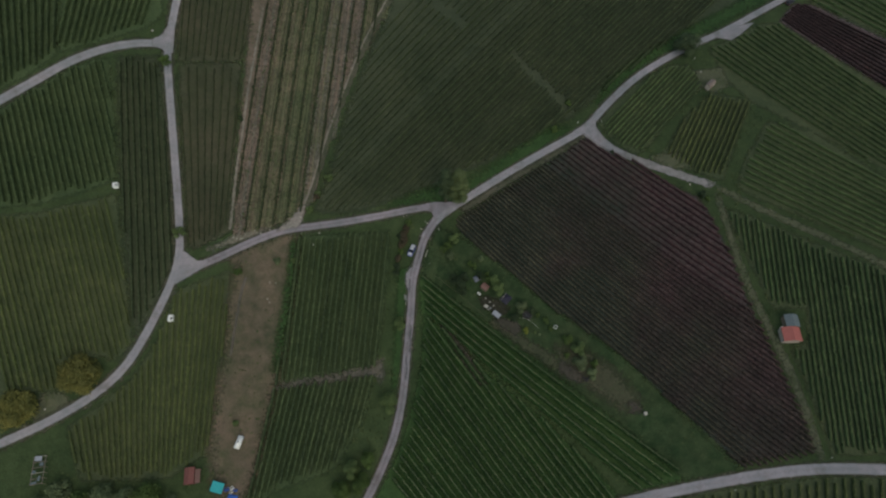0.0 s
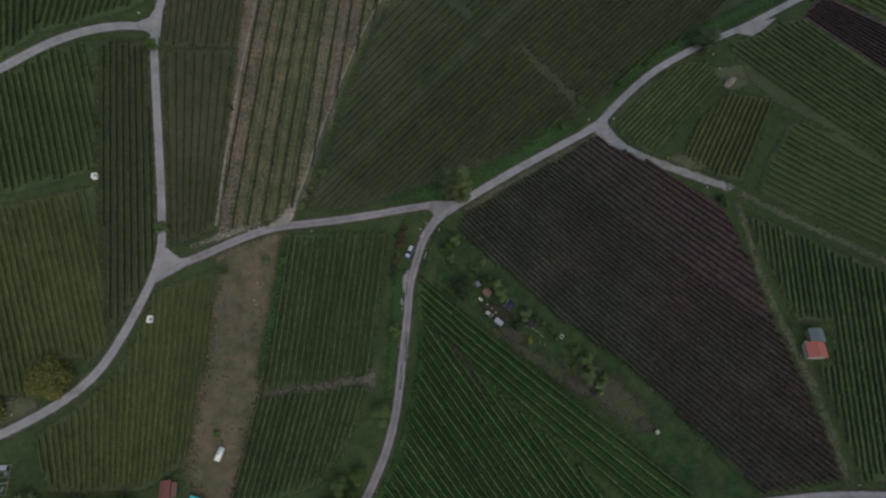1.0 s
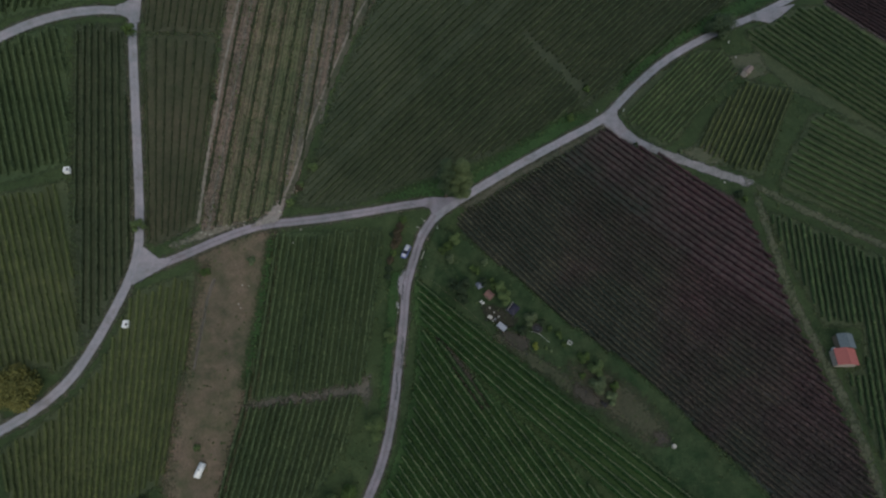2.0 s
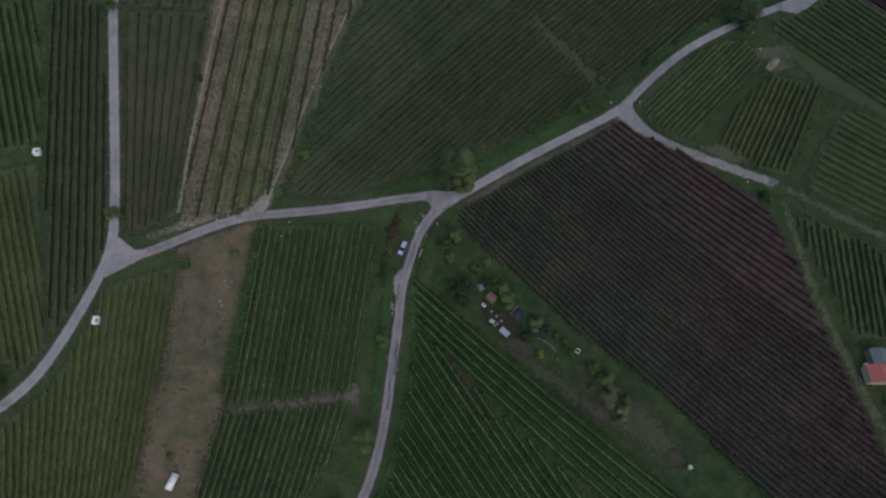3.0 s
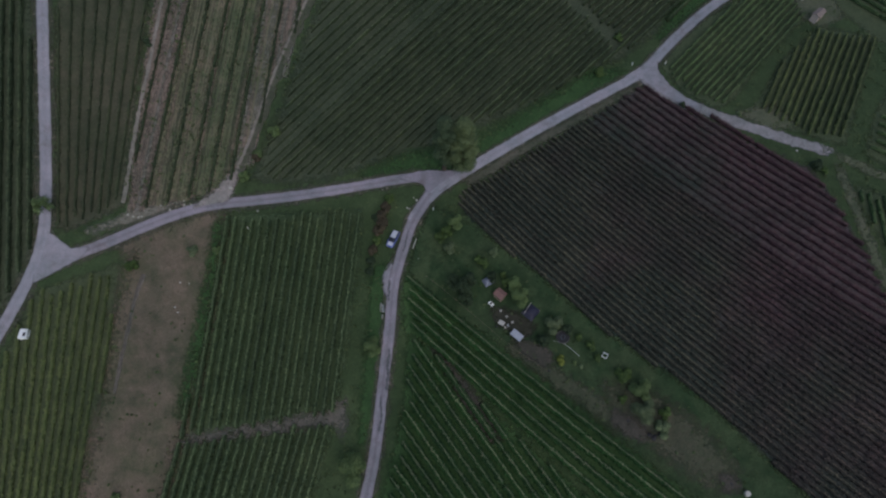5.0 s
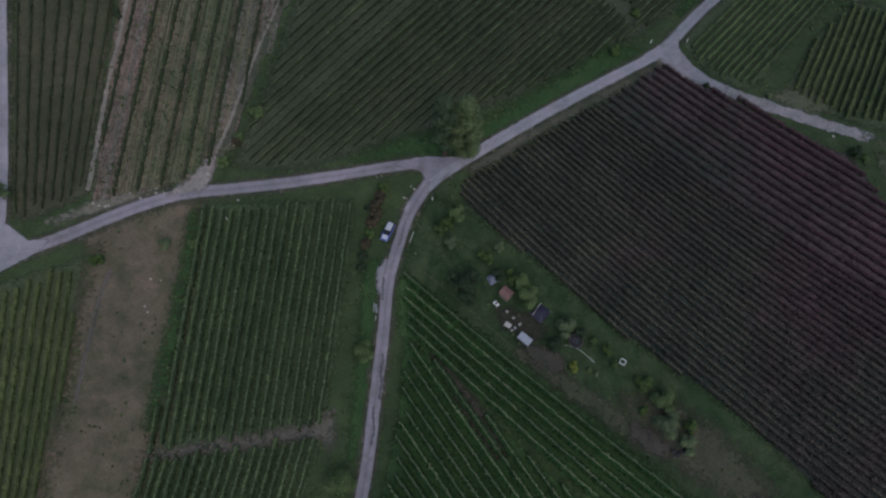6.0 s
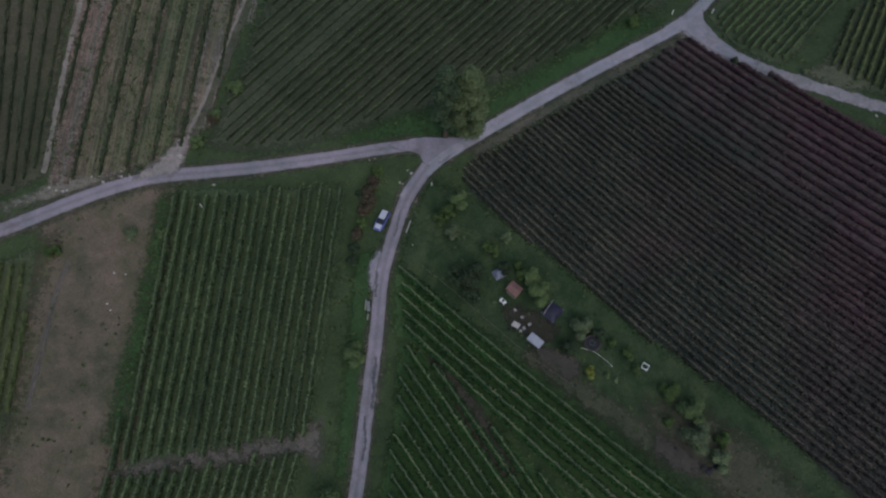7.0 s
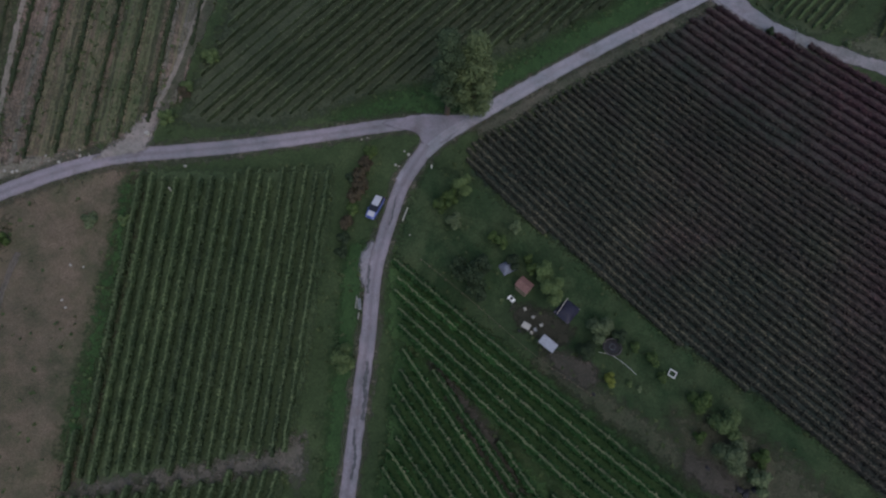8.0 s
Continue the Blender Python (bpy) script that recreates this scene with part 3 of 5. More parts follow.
def vine_row_mesh(a, b, rng, wide=1.0, tall=1.6, crest=10, sides=10, gaps=0.03, shoots=0.1, thin=0.0):
    """A trained row of vines: a dense hedge, leaves on its flanks with shade in their colour, young leaves along its
    crest with sky light in theirs, and loose shoots. thin: the metres over which it gains strength from its first end.
    """
    length = (b - a).length
    way = (b - a).normalized()
    side = Vector((-way.y, way.x))
    n = max(3, round(length / 0.7))
    k = len(PROFILE)
    verts, faces, sizes = [], [], []
    swell, lean = 1.0, 0.0
    for i in range(n + 1):
        p = a.lerp(b, i / n)
        z = ground_z(p.x, p.y)
        swell += (1.0 - swell) * 0.4 + rng.uniform(-0.13, 0.13)
        lean += -lean * 0.4 + rng.uniform(-0.05, 0.05)
        size = swell * (0.35 if rng.random() < gaps else 1.0) * (0.75 if i in (0, n) else 1.0)
        if thin:
            size *= min(1.0, 0.4 + 0.6 * (p - a).length / thin)
        sizes.append((size, lean))
        for u, h in PROFILE:
            o = u * wide * size * 0.72 + lean + rng.uniform(-0.1, 0.1)
            q = p + side * o + way * rng.uniform(-0.12, 0.12)
            verts.append((q.x, q.y, z + h * tall * (0.46 + 0.46 * size) + rng.uniform(-0.1, 0.06)))
    for i in range(n):
        for j in range(k - 1):
            faces.append((i * k + j, i * k + j + 1, (i + 1) * k + j + 1, (i + 1) * k + j))
    faces.append(tuple(range(k)))
    faces.append(tuple(n * k + j for j in reversed(range(k))))

    def leaf(s, off, up, r, tilt):
        size, shift = sizes[round(s * n)]
        p = a.lerp(b, s) + side * (off * size + shift)
        c = Vector((p.x, p.y, ground_z(p.x, p.y) + up * (0.5 + 0.5 * size)))
        w = rng.uniform(0, 6.283)
        e1 = Vector((math.cos(w), math.sin(w), rng.uniform(-tilt, tilt))) * r
        e2 = Vector((-math.sin(w), math.cos(w), rng.uniform(-tilt, tilt))) * r * rng.uniform(0.6, 1.0)
        v = len(verts)
        verts.extend((tuple(c - e1), tuple(c + e2), tuple(c + e1), tuple(c - e2)))
        faces.append((v, v + 1, v + 2, v + 3))

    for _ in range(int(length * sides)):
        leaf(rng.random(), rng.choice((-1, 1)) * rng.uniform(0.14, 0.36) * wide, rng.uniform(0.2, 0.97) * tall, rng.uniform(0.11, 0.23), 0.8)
    # faces so far take the shade-darkened colour, crest and shoots the lightened one
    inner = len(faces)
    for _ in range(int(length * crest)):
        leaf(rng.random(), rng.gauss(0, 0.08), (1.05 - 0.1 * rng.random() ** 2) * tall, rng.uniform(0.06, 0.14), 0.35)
    for _ in range(int(length * shoots)):
        p = a.lerp(b, rng.random())
        c = Vector((p.x, p.y, ground_z(p.x, p.y) + rng.uniform(0.85, 1.02) * tall))
        out = Vector((rng.uniform(-1, 1), rng.uniform(-1, 1), rng.uniform(-0.2, 0.8))).normalized() * rng.uniform(0.25, 0.6)
        w = out.cross(Vector((0, 0, 1))).normalized() * 0.07
        v = len(verts)
        verts += [tuple(c - w), tuple(c + w), tuple(c + out * 0.7 + w * 1.3), tuple(c + out), tuple(c + out * 0.7 - w * 1.3)]
        faces.append((v, v + 1, v + 2, v + 3, v + 4))
    return verts, faces, inner


ROW_LABELS = {
    "green": "long narrow green grapevine hedge trained on wires over grass",
    "dark": "long narrow dark green grapevine hedge on the hillside",
    "yellowish": "long narrow grapevine hedge with yellowing leaves",
    "purple": "long narrow grapevine hedge with dark reddish autumn leaves",
    "mottled": "long narrow grapevine hedge with brown and dull green leaves",
    "young": "thin gappy hedge of young low grapevines in bare soil",
    "fresh": "long narrow light green grapevine hedge over fresh grass",
    "lush": "dense bright green grapevine hedge with loose long shoots",
}
# width, height in metres, leaves per metre on the crest and on the flanks, gaps, loose shoots
SHAPES = {
    "green": (1.15, 1.5, 18, 26, 0.03, 0.15), "dark": (1.0, 1.3, 13, 15, 0.04, 0.06), "yellowish": (0.95, 1.1, 13, 13, 0.05, 0.1),
    "fresh": (0.9, 1.05, 12, 12, 0.04, 0.08), "purple": (1.1, 1.05, 14, 26, 0.03, 0.05), "mottled": (1.2, 0.9, 14, 24, 0.05, 0.25),
    "young": (0.8, 0.85, 8, 10, 0.15, 0.0), "lush": (1.65, 1.65, 20, 32, 0.02, 1.0),
}
LOOSE = ("bottom_east", "west", "roadside", "east_top", "upper_left", "upper_slant", "young_far", "far_top", "purple_far", "bottom")


def build_vineyard(name, style, field, first, last, count):
    rng = random.Random(name)
    floor_mat = {"purple": M_BARE, "mottled": M_BARE, "young": M_OLIVE, "fresh": M_FRESH, "yellowish": M_FRESH, "dark": M_HILLFLOOR, "lush": M_LUSHFLOOR}.get(style, M_INTERROW)
    if name != "purple_west":
        mid = [sum(c) / len(field) for c in zip(*field)]
        inset = 0.965 if style == "purple" else 1.0
        patch("vineyard_ground", [(mid[0] + (x - mid[0]) * inset, mid[1] + (y - mid[1]) * inset) for x, y in field], 0.014 + 0.006 * (len(name) % 4), floor_mat, "vineyard floor of " + ("bare dark soil" if style == "purple" else "short grass between vine rows"), soft=2.4 if style == "dark" else 1.2)
    wide, tall, crest, sides, gaps, shoots = SHAPES[style]
    ragged = 2.4 if name == "purple" else 0.7 if style in ("purple", "mottled") else 2.0
    joined_v, joined_f, slots = [], [], []
    for i in range(count):
        if i in SKIPPED.get(name, ()):
            continue
        s = i / (count - 1)
        a, b = Vector(first[0]).lerp(Vector(last[0]), s), Vector(first[1]).lerp(Vector(last[1]), s)
        stretches = [piece for p, q in clipped(field, a, b) for piece in off_lanes(p, q)]
        for p, q in stretches:
            p, q = p.lerp(q, rng.uniform(0, ragged) / (q - p).length), q.lerp(p, rng.uniform(0, ragged) / (q - p).length)
            full = (0.25 if i in (12, 13) else min(1.0, 0.55 + i / 40)) if name == "hill" else 1.0
            thin = 45.0 if name == "hill" and i < 34 and p.x < 5 else 0.0
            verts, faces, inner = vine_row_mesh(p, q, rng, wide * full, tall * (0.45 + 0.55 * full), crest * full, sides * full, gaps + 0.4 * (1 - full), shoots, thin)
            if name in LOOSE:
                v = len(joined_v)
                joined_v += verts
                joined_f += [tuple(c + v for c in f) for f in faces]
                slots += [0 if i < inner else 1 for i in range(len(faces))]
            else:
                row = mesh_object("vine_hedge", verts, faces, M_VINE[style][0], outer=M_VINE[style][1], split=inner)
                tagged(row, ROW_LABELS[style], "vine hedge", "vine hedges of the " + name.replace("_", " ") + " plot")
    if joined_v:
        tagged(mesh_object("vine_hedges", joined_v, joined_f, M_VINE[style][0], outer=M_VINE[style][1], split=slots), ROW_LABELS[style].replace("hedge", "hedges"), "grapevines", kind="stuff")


# grass lanes that cut through the rows: two ends and a width
LANES = [((24.8, 74.0), (43.8, 52.0), 0.9), ((-6.0, 94.4), (7.8, 83.8), 1.6), ((-6.1, 39.7), (1.1, 48.7), 1.2)]
SKIPPED = {}


def off_lanes(p, q):
    """Cuts a row where a lane crosses it."""
    pieces = [(p, q)]
    for a, b, width in LANES:
        a, b = Vector(a), Vector(b)
        done = []
        for s, e in pieces:
            d1, d2 = e - s, b - a
            den = d1.x * d2.y - d1.y * d2.x
            u = ((a.x - s.x) * d2.y - (a.y - s.y) * d2.x) / den if abs(den) > 1e-6 else -1
            v = ((a.x - s.x) * d1.y - (a.y - s.y) * d1.x) / den if abs(den) > 1e-6 else -1
            if 0 < u < 1 and 0 < v < 1:
                half = 0.5 * width / d1.length
                done += [(s, s.lerp(e, u - half)), (s.lerp(e, u + half), e)]
            else:
                done.append((s, e))
        pieces = [(s, e) for s, e in done if (e - s).length > 2]
    return pieces


for plot in VINEYARDS:
    build_vineyard(*plot)


# ---- ground cover ----
M_VERGE = soil_like("green verge", [(0.258, (0.023, 0.056, 0.019)), (0.480, (0.032, 0.071, 0.023))], [(0.3, (0.018, 0.041, 0.014)), (0.7, (0.043, 0.077, 0.029))], 0.111, 0.5)
M_SHADED_EARTH = soil_like("trodden garden earth with shade in it", [(0.262, (0.030, 0.028, 0.021)), (0.488, (0.045, 0.041, 0.030))], [(0.3, (0.026, 0.027, 0.018)), (0.7, (0.056, 0.050, 0.038))])
M_GSOIL = soil_like("dim brown garden soil", [(0.35, (0.053, 0.047, 0.039)), (0.65, (0.079, 0.066, 0.057))], [(0.35, (0.043, 0.042, 0.030)), (0.65, (0.086, 0.072, 0.062))])
M_PALE = soil_like("pale worn strip", [(0.35, (0.14, 0.125, 0.1)), (0.65, (0.2, 0.175, 0.15))], [(0.3, (0.1, 0.1, 0.07)), (0.7, (0.21, 0.19, 0.165))])
M_HEAD = soil_like("worn pinkish headland", [(0.297, (0.080, 0.073, 0.060)), (0.552, (0.115, 0.102, 0.086))], [(0.323, (0.049, 0.057, 0.035)), (0.527, (0.125, 0.111, 0.096))])
M_PATCHED = soil_like("dark road repair", [(0.35, (0.079, 0.079, 0.086)), (0.65, (0.108, 0.108, 0.115))], [(0.3, (0.072, 0.072, 0.079)), (0.7, (0.122, 0.122, 0.130))])
patch("dry_field", dry_field, 0.042, M_DRY, "strip of dry grass and bare brown soil", soft=3.8)
patch("striped_field", strips_field, 0.042, M_SOIL, "tilled brown soil with grass strips")
patch("garden_ground", garden_field, 0.042, M_GARDEN, "rough grass of a hillside garden plot")
patch("worn_grass", [(35.1, -31.3), (43.4, -33.2), (50.2, -37.6), (57.8, -46.9), (53.6, -49.3), (45.4, -43.6), (37.8, -37.1)], 0.047, M_OLIVE, "thin dry grass at the foot of the garden plot", soft=3.5)
patch("verge", [(-16.8, 13.7), (-7.6, 15.4), (-1.1, 16.6), (6.5, 17.5), (11.3, 20.5), (21.2, 26.5), (31.6, 33.6), (41.4, 40.6), (43.7, 43.6), (36.4, 43.2), (32.0, 39.6), (21.4, 32.1), (11.3, 25.2), (5.5, 21.3), (-5.9, 19.4), (-13.2, 15.7)], 0.052, M_VERGE, "green grassy bank between road and vineyard", soft=3.0)
patch("verge", [(55.1, 53.9), (65.1, 63.7), (75.2, 71.4), (89.7, 79.7), (109.3, 91.4), (121.1, 98.1), (117.4, 100.6), (90.5, 84.7), (75.7, 75.4), (60.1, 63.7)], 0.058, M_VERGE, "green grassy bank between road and vineyard", soft=3.0)
patch("verge", [(5.7, 14.1), (23.1, 25.7), (37.0, 34.2), (49.3, 41.9), (49.6, 40.6), (38.0, 32.6), (24.1, 24.1), (6.7, 12.4)], 0.056, M_EDGE, "olive-brown grass strip between road and vines", soft=1.0)
patch("verge", [(-14.4, -7.2), (-11.5, -6.2), (-11.5, -14.0), (-11.9, -28.7), (-13.1, -42.3), (-15.5, -42.4), (-14.9, -27.2), (-14.6, -17.5)], 0.052, M_VERGE, "green grassy verge beside the road")
patch("verge", [(-19.2, -34.0), (-21.0, -36.4), (-37.0, -39.8), (-50.1, -42.3), (-50.0, -43.1), (-36.1, -40.9), (-20.4, -38.4), (-19.0, -41.0), (-18.4, -38.0)], 0.058, M_HEAD, "worn pale headland strip across the vineyard", soft=1.6)
patch("verge", [(-47.3, 0.8), (-47.4, -10.2), (-48.5, -22.3), (-50.3, -37.5), (-51.6, -37.5), (-50.3, -25.5), (-48.8, -10.3), (-48.0, -0.1)], 0.052, M_VERGE, "green grass strip beside the vines", soft=2.2)
patch("bare_soil", [(-115.9, -46.8), (-110.7, -45.9), (-108.1, -48.8), (-112.4, -52.0), (-117.5, -53.6)], 0.066, M_LANE, "dry earth between roadside trees")
patch("bare_soil", [(90.9, 66.0), (99.8, 67.5), (101.4, 60.0), (95.3, 56.7), (91.2, 60.1)], 0.066, M_LANE, "trodden earth round the hut")
patch("bare_soil", [(70.3, 32.2), (79.9, 33.5), (83.7, 27.7), (77.2, 27.6)], 0.066, M_LANE, "dry trodden headland of the vineyard")
# brown earth whose colour also holds the shadows round the chairs
patch("bare_soil", [(11.7, -14.9), (14.4, -15.2), (17.2, -16.4), (20.6, -18.4), (20.0, -20.6), (17.7, -20.2), (15.3, -19.4), (12.5, -18.0)], 0.066, M_SHADED_EARTH, "brown trodden earth of the garden seat, darkened for shade")
patch("bare_soil", [(16.1, -21.8), (24.2, -27.2), (32.0, -32.6), (39.3, -39.2), (37.1, -40.1), (29.5, -34.0), (21.7, -28.7), (14.8, -23.3)], 0.05, M_OLIVE, "worn brownish path along the garden edge")
patch("bare_soil", [(16.1, -21.2), (22.8, -23.2), (24.5, -25.8), (22.2, -26.8), (18.1, -24.5)], 0.074, M_GSOIL, "bare brown garden soil")
patch("bare_soil", [(35.7, -35.6), (39.4, -37.1), (42.7, -40.6), (39.6, -41.4), (35.8, -38.2)], 0.074, M_GSOIL, "bare brown soil beside bushes")
patch("bare_soil", [(54.9, -47.7), (57.7, -48.4), (58.4, -50.6), (55.5, -50.6)], 0.074, M_GSOIL, "bare brown soil patch in the grass")
patch("bare_soil", [(-0.9, -23.6), (0.4, -23.6), (10.1, -36.0), (13.2, -41.8), (11.2, -41.9), (6.8, -36.0)], 0.074, M_GSOIL, "thin brownish grass strip between vine rows")
patch("bare_soil", [(-65.6, 1.4), (-57.4, 3.7), (-55.1, 4.0), (-58.7, 1.7), (-65.3, -0.9), (-73.5, -3.7), (-66.7, 0.2)], 0.066, M_PALE, "crumbled pale earth beside the lane")
patch("apron", [(-81.4, -3.8), (-79.6, -4.8), (-75.9, -7.1), (-72.3, -6.5), (-74.1, -9.0), (-78.8, -12.3), (-82.2, -14.6), (-82.0, -8.8)], 0.135, M_ROAD, "widened asphalt at the fork of two roads", "road", 0.35, 0.4)
patch("apron", [(-89.7, 65.6), (-87.6, 66.0), (-87.5, 56.5), (-89.5, 55.6), (-90.6, 57.3), (-93.6, 57.8), (-93.8, 60.0), (-91.0, 62.1)], 0.135, M_ROAD, "widened asphalt at the fork of two roads", "road", 0.35, 0.4)
patch("apron", [(-9.8, 13.6), (-7.2, 14.6), (-4.8, 15.4), (-1.7, 15.8), (0.6, 15.8), (3.5, 16.1), (4.6, 15.2), (0.9, 11.3), (-2.3, 10.0), (-3.1, 10.8), (-3.4, 11.7), (-4.0, 12.3), (-5.4, 12.8), (-7.4, 12.9)], 0.138, M_FORK, "widened asphalt at the road junction", "road", 0.35, 0.4)
patch("apron", [(44.8, 42.2), (49.6, 45.5), (53.5, 49.4), (53.1, 44.2), (55.6, 39.8), (59.0, 36.4), (62.5, 34.3), (62.0, 32.6), (57.8, 34.3), (54.0, 36.9), (51.4, 39.3), (49.2, 41.4)], 0.138, M_ROAD, "widened asphalt at the road junction", "road", 0.35, 0.4)
patch("apron", [(99.6, 81.5), (108.2, 85.9), (115.8, 87.7), (109.5, 82.1), (105.8, 79.6), (103.7, 80.2)], 0.138, M_ROAD, "paved pull-in beside the road", "road", 0.35, 0.4)
patch("apron", [(-52.7, 3.7), (-48.7, 7.4), (-45.6, 11.7), (-44.5, 12.2), (-45.3, 8.5), (-45.8, 6.1), (-47.1, 4.8)], 0.128, M_GRAVEL, "pale gravel mouth of a dirt track", "track", 0.9, 0.4)
patch("apron", [(-10.7, -6.3), (-10.0, -5.7), (-10.3, -12.2), (-10.7, -14.0), (-11.9, -11.0), (-11.9, -8.4)], 0.1, M_ROAD, "cracked asphalt lay-by at the road edge", "road", 0.9, 0.4)
rng = random.Random("cracks")
for ax, ay, bx, by, w in ((-10.1, -23.9, -10.4, -32.2, 0.5), (-10.5, -9.6, -10.7, -14.0, 0.35), (-11.3, -33.3, -11.3, -40.1, 0.35), (-7.0, 1.5, -7.7, -3.3, 0.2)):
    a, b = Vector((ax, ay)), Vector((bx, by))
    bends = [a.lerp(b, i / 7) + Vector((rng.uniform(-0.22, 0.22), 0)) for i in range(8)]
    ribbon("road_patch", [tuple(p) for p in bends], w, 0.165, M_PATCHED, "dark patched crack in the asphalt", "road patch", 0.6, crown=0.0)


# the striped field: grass bands with a thin line of young vines each
M_BAND = soil_like("grass band", [(0.38, (0.083, 0.096, 0.048)), (0.62, (0.159, 0.132, 0.090))], [(0.34, (0.073, 0.085, 0.044)), (0.66, (0.183, 0.148, 0.109))], 0.16, 0.8)
M_GREENBAND = soil_like("green band", [(0.38, (0.061, 0.084, 0.039)), (0.62, (0.116, 0.116, 0.067))], [(0.34, (0.054, 0.074, 0.034)), (0.66, (0.146, 0.129, 0.085))], 0.16, 0.8)
rng = random.Random("bands")


def wavering(p, q, amount):
    """A line with small bends, as a plough leaves it."""
    n = max(3, int((q - p).length / 7))
    side = Vector((-(q - p).y, (q - p).x)).normalized()
    return [tuple(p.lerp(q, i / n) + side * rng.uniform(-amount, amount)) for i in range(n + 1)]


BAND_COVER = {1: M_BAND, 2: M_BAND, 3: M_GREENBAND, 4: M_GREENBAND, 5: M_BAND, 8: M_BAND, 9: M_GREENBAND, 10: M_BAND}
for i in range(0, 14):
    shift = Vector((3.98 * i, 0.0))
    a, b = Vector((-66.6, 0.0)) + shift, Vector((-57.9, 105.0)) + shift
    for p, q in clipped(strips_field, a, b):
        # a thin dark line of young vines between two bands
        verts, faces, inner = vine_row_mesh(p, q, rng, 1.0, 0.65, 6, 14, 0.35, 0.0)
        # core in the shade-darkened colour of the dark vines, crest slightly lighter
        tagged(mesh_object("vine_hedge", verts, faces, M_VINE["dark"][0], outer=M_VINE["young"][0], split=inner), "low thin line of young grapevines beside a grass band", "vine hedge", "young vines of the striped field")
    for p, q in clipped(strips_field, a + Vector((2.0, 0)), b + Vector((2.0, 0))):
        if i in BAND_COVER:
            ribbon("grass_band", wavering(p, q, 0.12), 3.3, 0.062, BAND_COVER[i], "long band of rough grass in tilled soil", "grass band", 0.2, crown=0.02, fall=(0.0, 0.4, 0.7, 0.9, 0.75, 0.9, 0.7, 0.4, 0.0))
        for off in (-1.5, -0.7, 0.1, 0.9, 1.6):
            shift = Vector((off + rng.uniform(-0.25, 0.25), 0))
            cover = rng.choice((M_DUST, M_SOIL, M_SOIL) if i in (0, 5, 6, 7) else (M_OLIVE, M_BAND, M_GREENBAND, M_DRY))
            ribbon("soil_band", wavering(p + shift, q + shift, 0.1), rng.uniform(0.5, 1.0), 0.068 + 0.004 * rng.randrange(4), cover, "worn streak along the tilled soil", "soil band", 0.4, crown=0.02, fall=(0.0, 0.15, 0.35, 0.5, 0.55, 0.5, 0.35, 0.15, 0.0))
ribbon("wheel_rut", [(-67.0, 3.0), (-66.3, 20.2), (-65.0, 36.4), (-64.2, 50.3), (-63.0, 60.1), (-61.4, 78.0)], 0.8, 0.084, M_RUT, "pale worn wheel rut along the striped field", "track", 0.4, fall=(0.0, 0.3, 0.6, 0.8, 0.9, 0.8, 0.6, 0.3, 0.0))


# ---- plants ----
def leaf_card(verts, faces, c, out, r, rng):
    """One leaf spray, a bent pair of faces that looks outwards."""
    t = Vector((rng.uniform(-1, 1), rng.uniform(-1, 1), rng.uniform(-1, 1)))
    e1 = out.cross(t)
    if e1.length < 1e-3:
        return
    e1 = e1.normalized() * r
    e2 = out.cross(e1).normalized() * r * rng.uniform(0.6, 1.0) + out * r * rng.uniform(-0.5, 0.5)
    v = len(verts)
    verts += [tuple(c - e1), tuple(c + e2 * 0.9 - e1 * 0.2), tuple(c + e1), tuple(c - e2)]
    faces.append((v, v + 1, v + 2, v + 3))


def tube(verts, faces, a, b, ra, rb, sides=7):
    way = (b - a).normalized()
    s = way.orthogonal().normalized()
    u = way.cross(s)
    v = len(verts)
    for p, r in ((a, ra), (b, rb)):
        for i in range(sides):
            w = 2 * math.pi * i / sides
            verts.append(tuple(p + (s * math.cos(w) + u * math.sin(w)) * r))
    faces.extend((v + i, v + (i + 1) % sides, v + sides + (i + 1) % sides, v + sides + i) for i in range(sides))
    faces.append(tuple(v + sides + i for i in range(sides)))


M_BARK = plain("bark", (0.07, 0.055, 0.045), 0.95, 0, 0.4, 5.0)
M_LEAF = {
    "olive": foliage("sunlit olive tree leaves", (0.074, 0.107, 0.050), (0.128, 0.167, 0.078), (0.209, 0.252, 0.122), 0.6),
    "greyed": foliage("dim green tree leaves", (0.03, 0.05, 0.028), (0.05, 0.076, 0.043), (0.095, 0.125, 0.072), 0.6),
    "dark": foliage("dark shrub leaves", (0.018, 0.032, 0.016), (0.03, 0.048, 0.026), (0.05, 0.075, 0.038), 0.6),
    "green": foliage("green shrub leaves", (0.035, 0.065, 0.02), (0.06, 0.1, 0.03), (0.12, 0.16, 0.055), 0.6),
    "bright": foliage("bright shrub leaves", (0.057, 0.092, 0.037), (0.099, 0.144, 0.059), (0.172, 0.224, 0.098), 0.6),
    "vivid": foliage("vivid yellow-green leaves", (0.12, 0.15, 0.03), (0.19, 0.22, 0.045), (0.28, 0.3, 0.08), 0.6),
    "gold": foliage("golden autumn leaves", (0.105, 0.106, 0.034), (0.145, 0.138, 0.043), (0.185, 0.168, 0.055), 0.3),
    "rust": foliage("rusty hedge leaves", (0.046, 0.041, 0.026), (0.073, 0.058, 0.040), (0.108, 0.084, 0.055), 0.6),
    "pale": foliage("grey-green leaves", (0.069, 0.098, 0.052), (0.115, 0.149, 0.081), (0.184, 0.218, 0.127), 0.6),
}


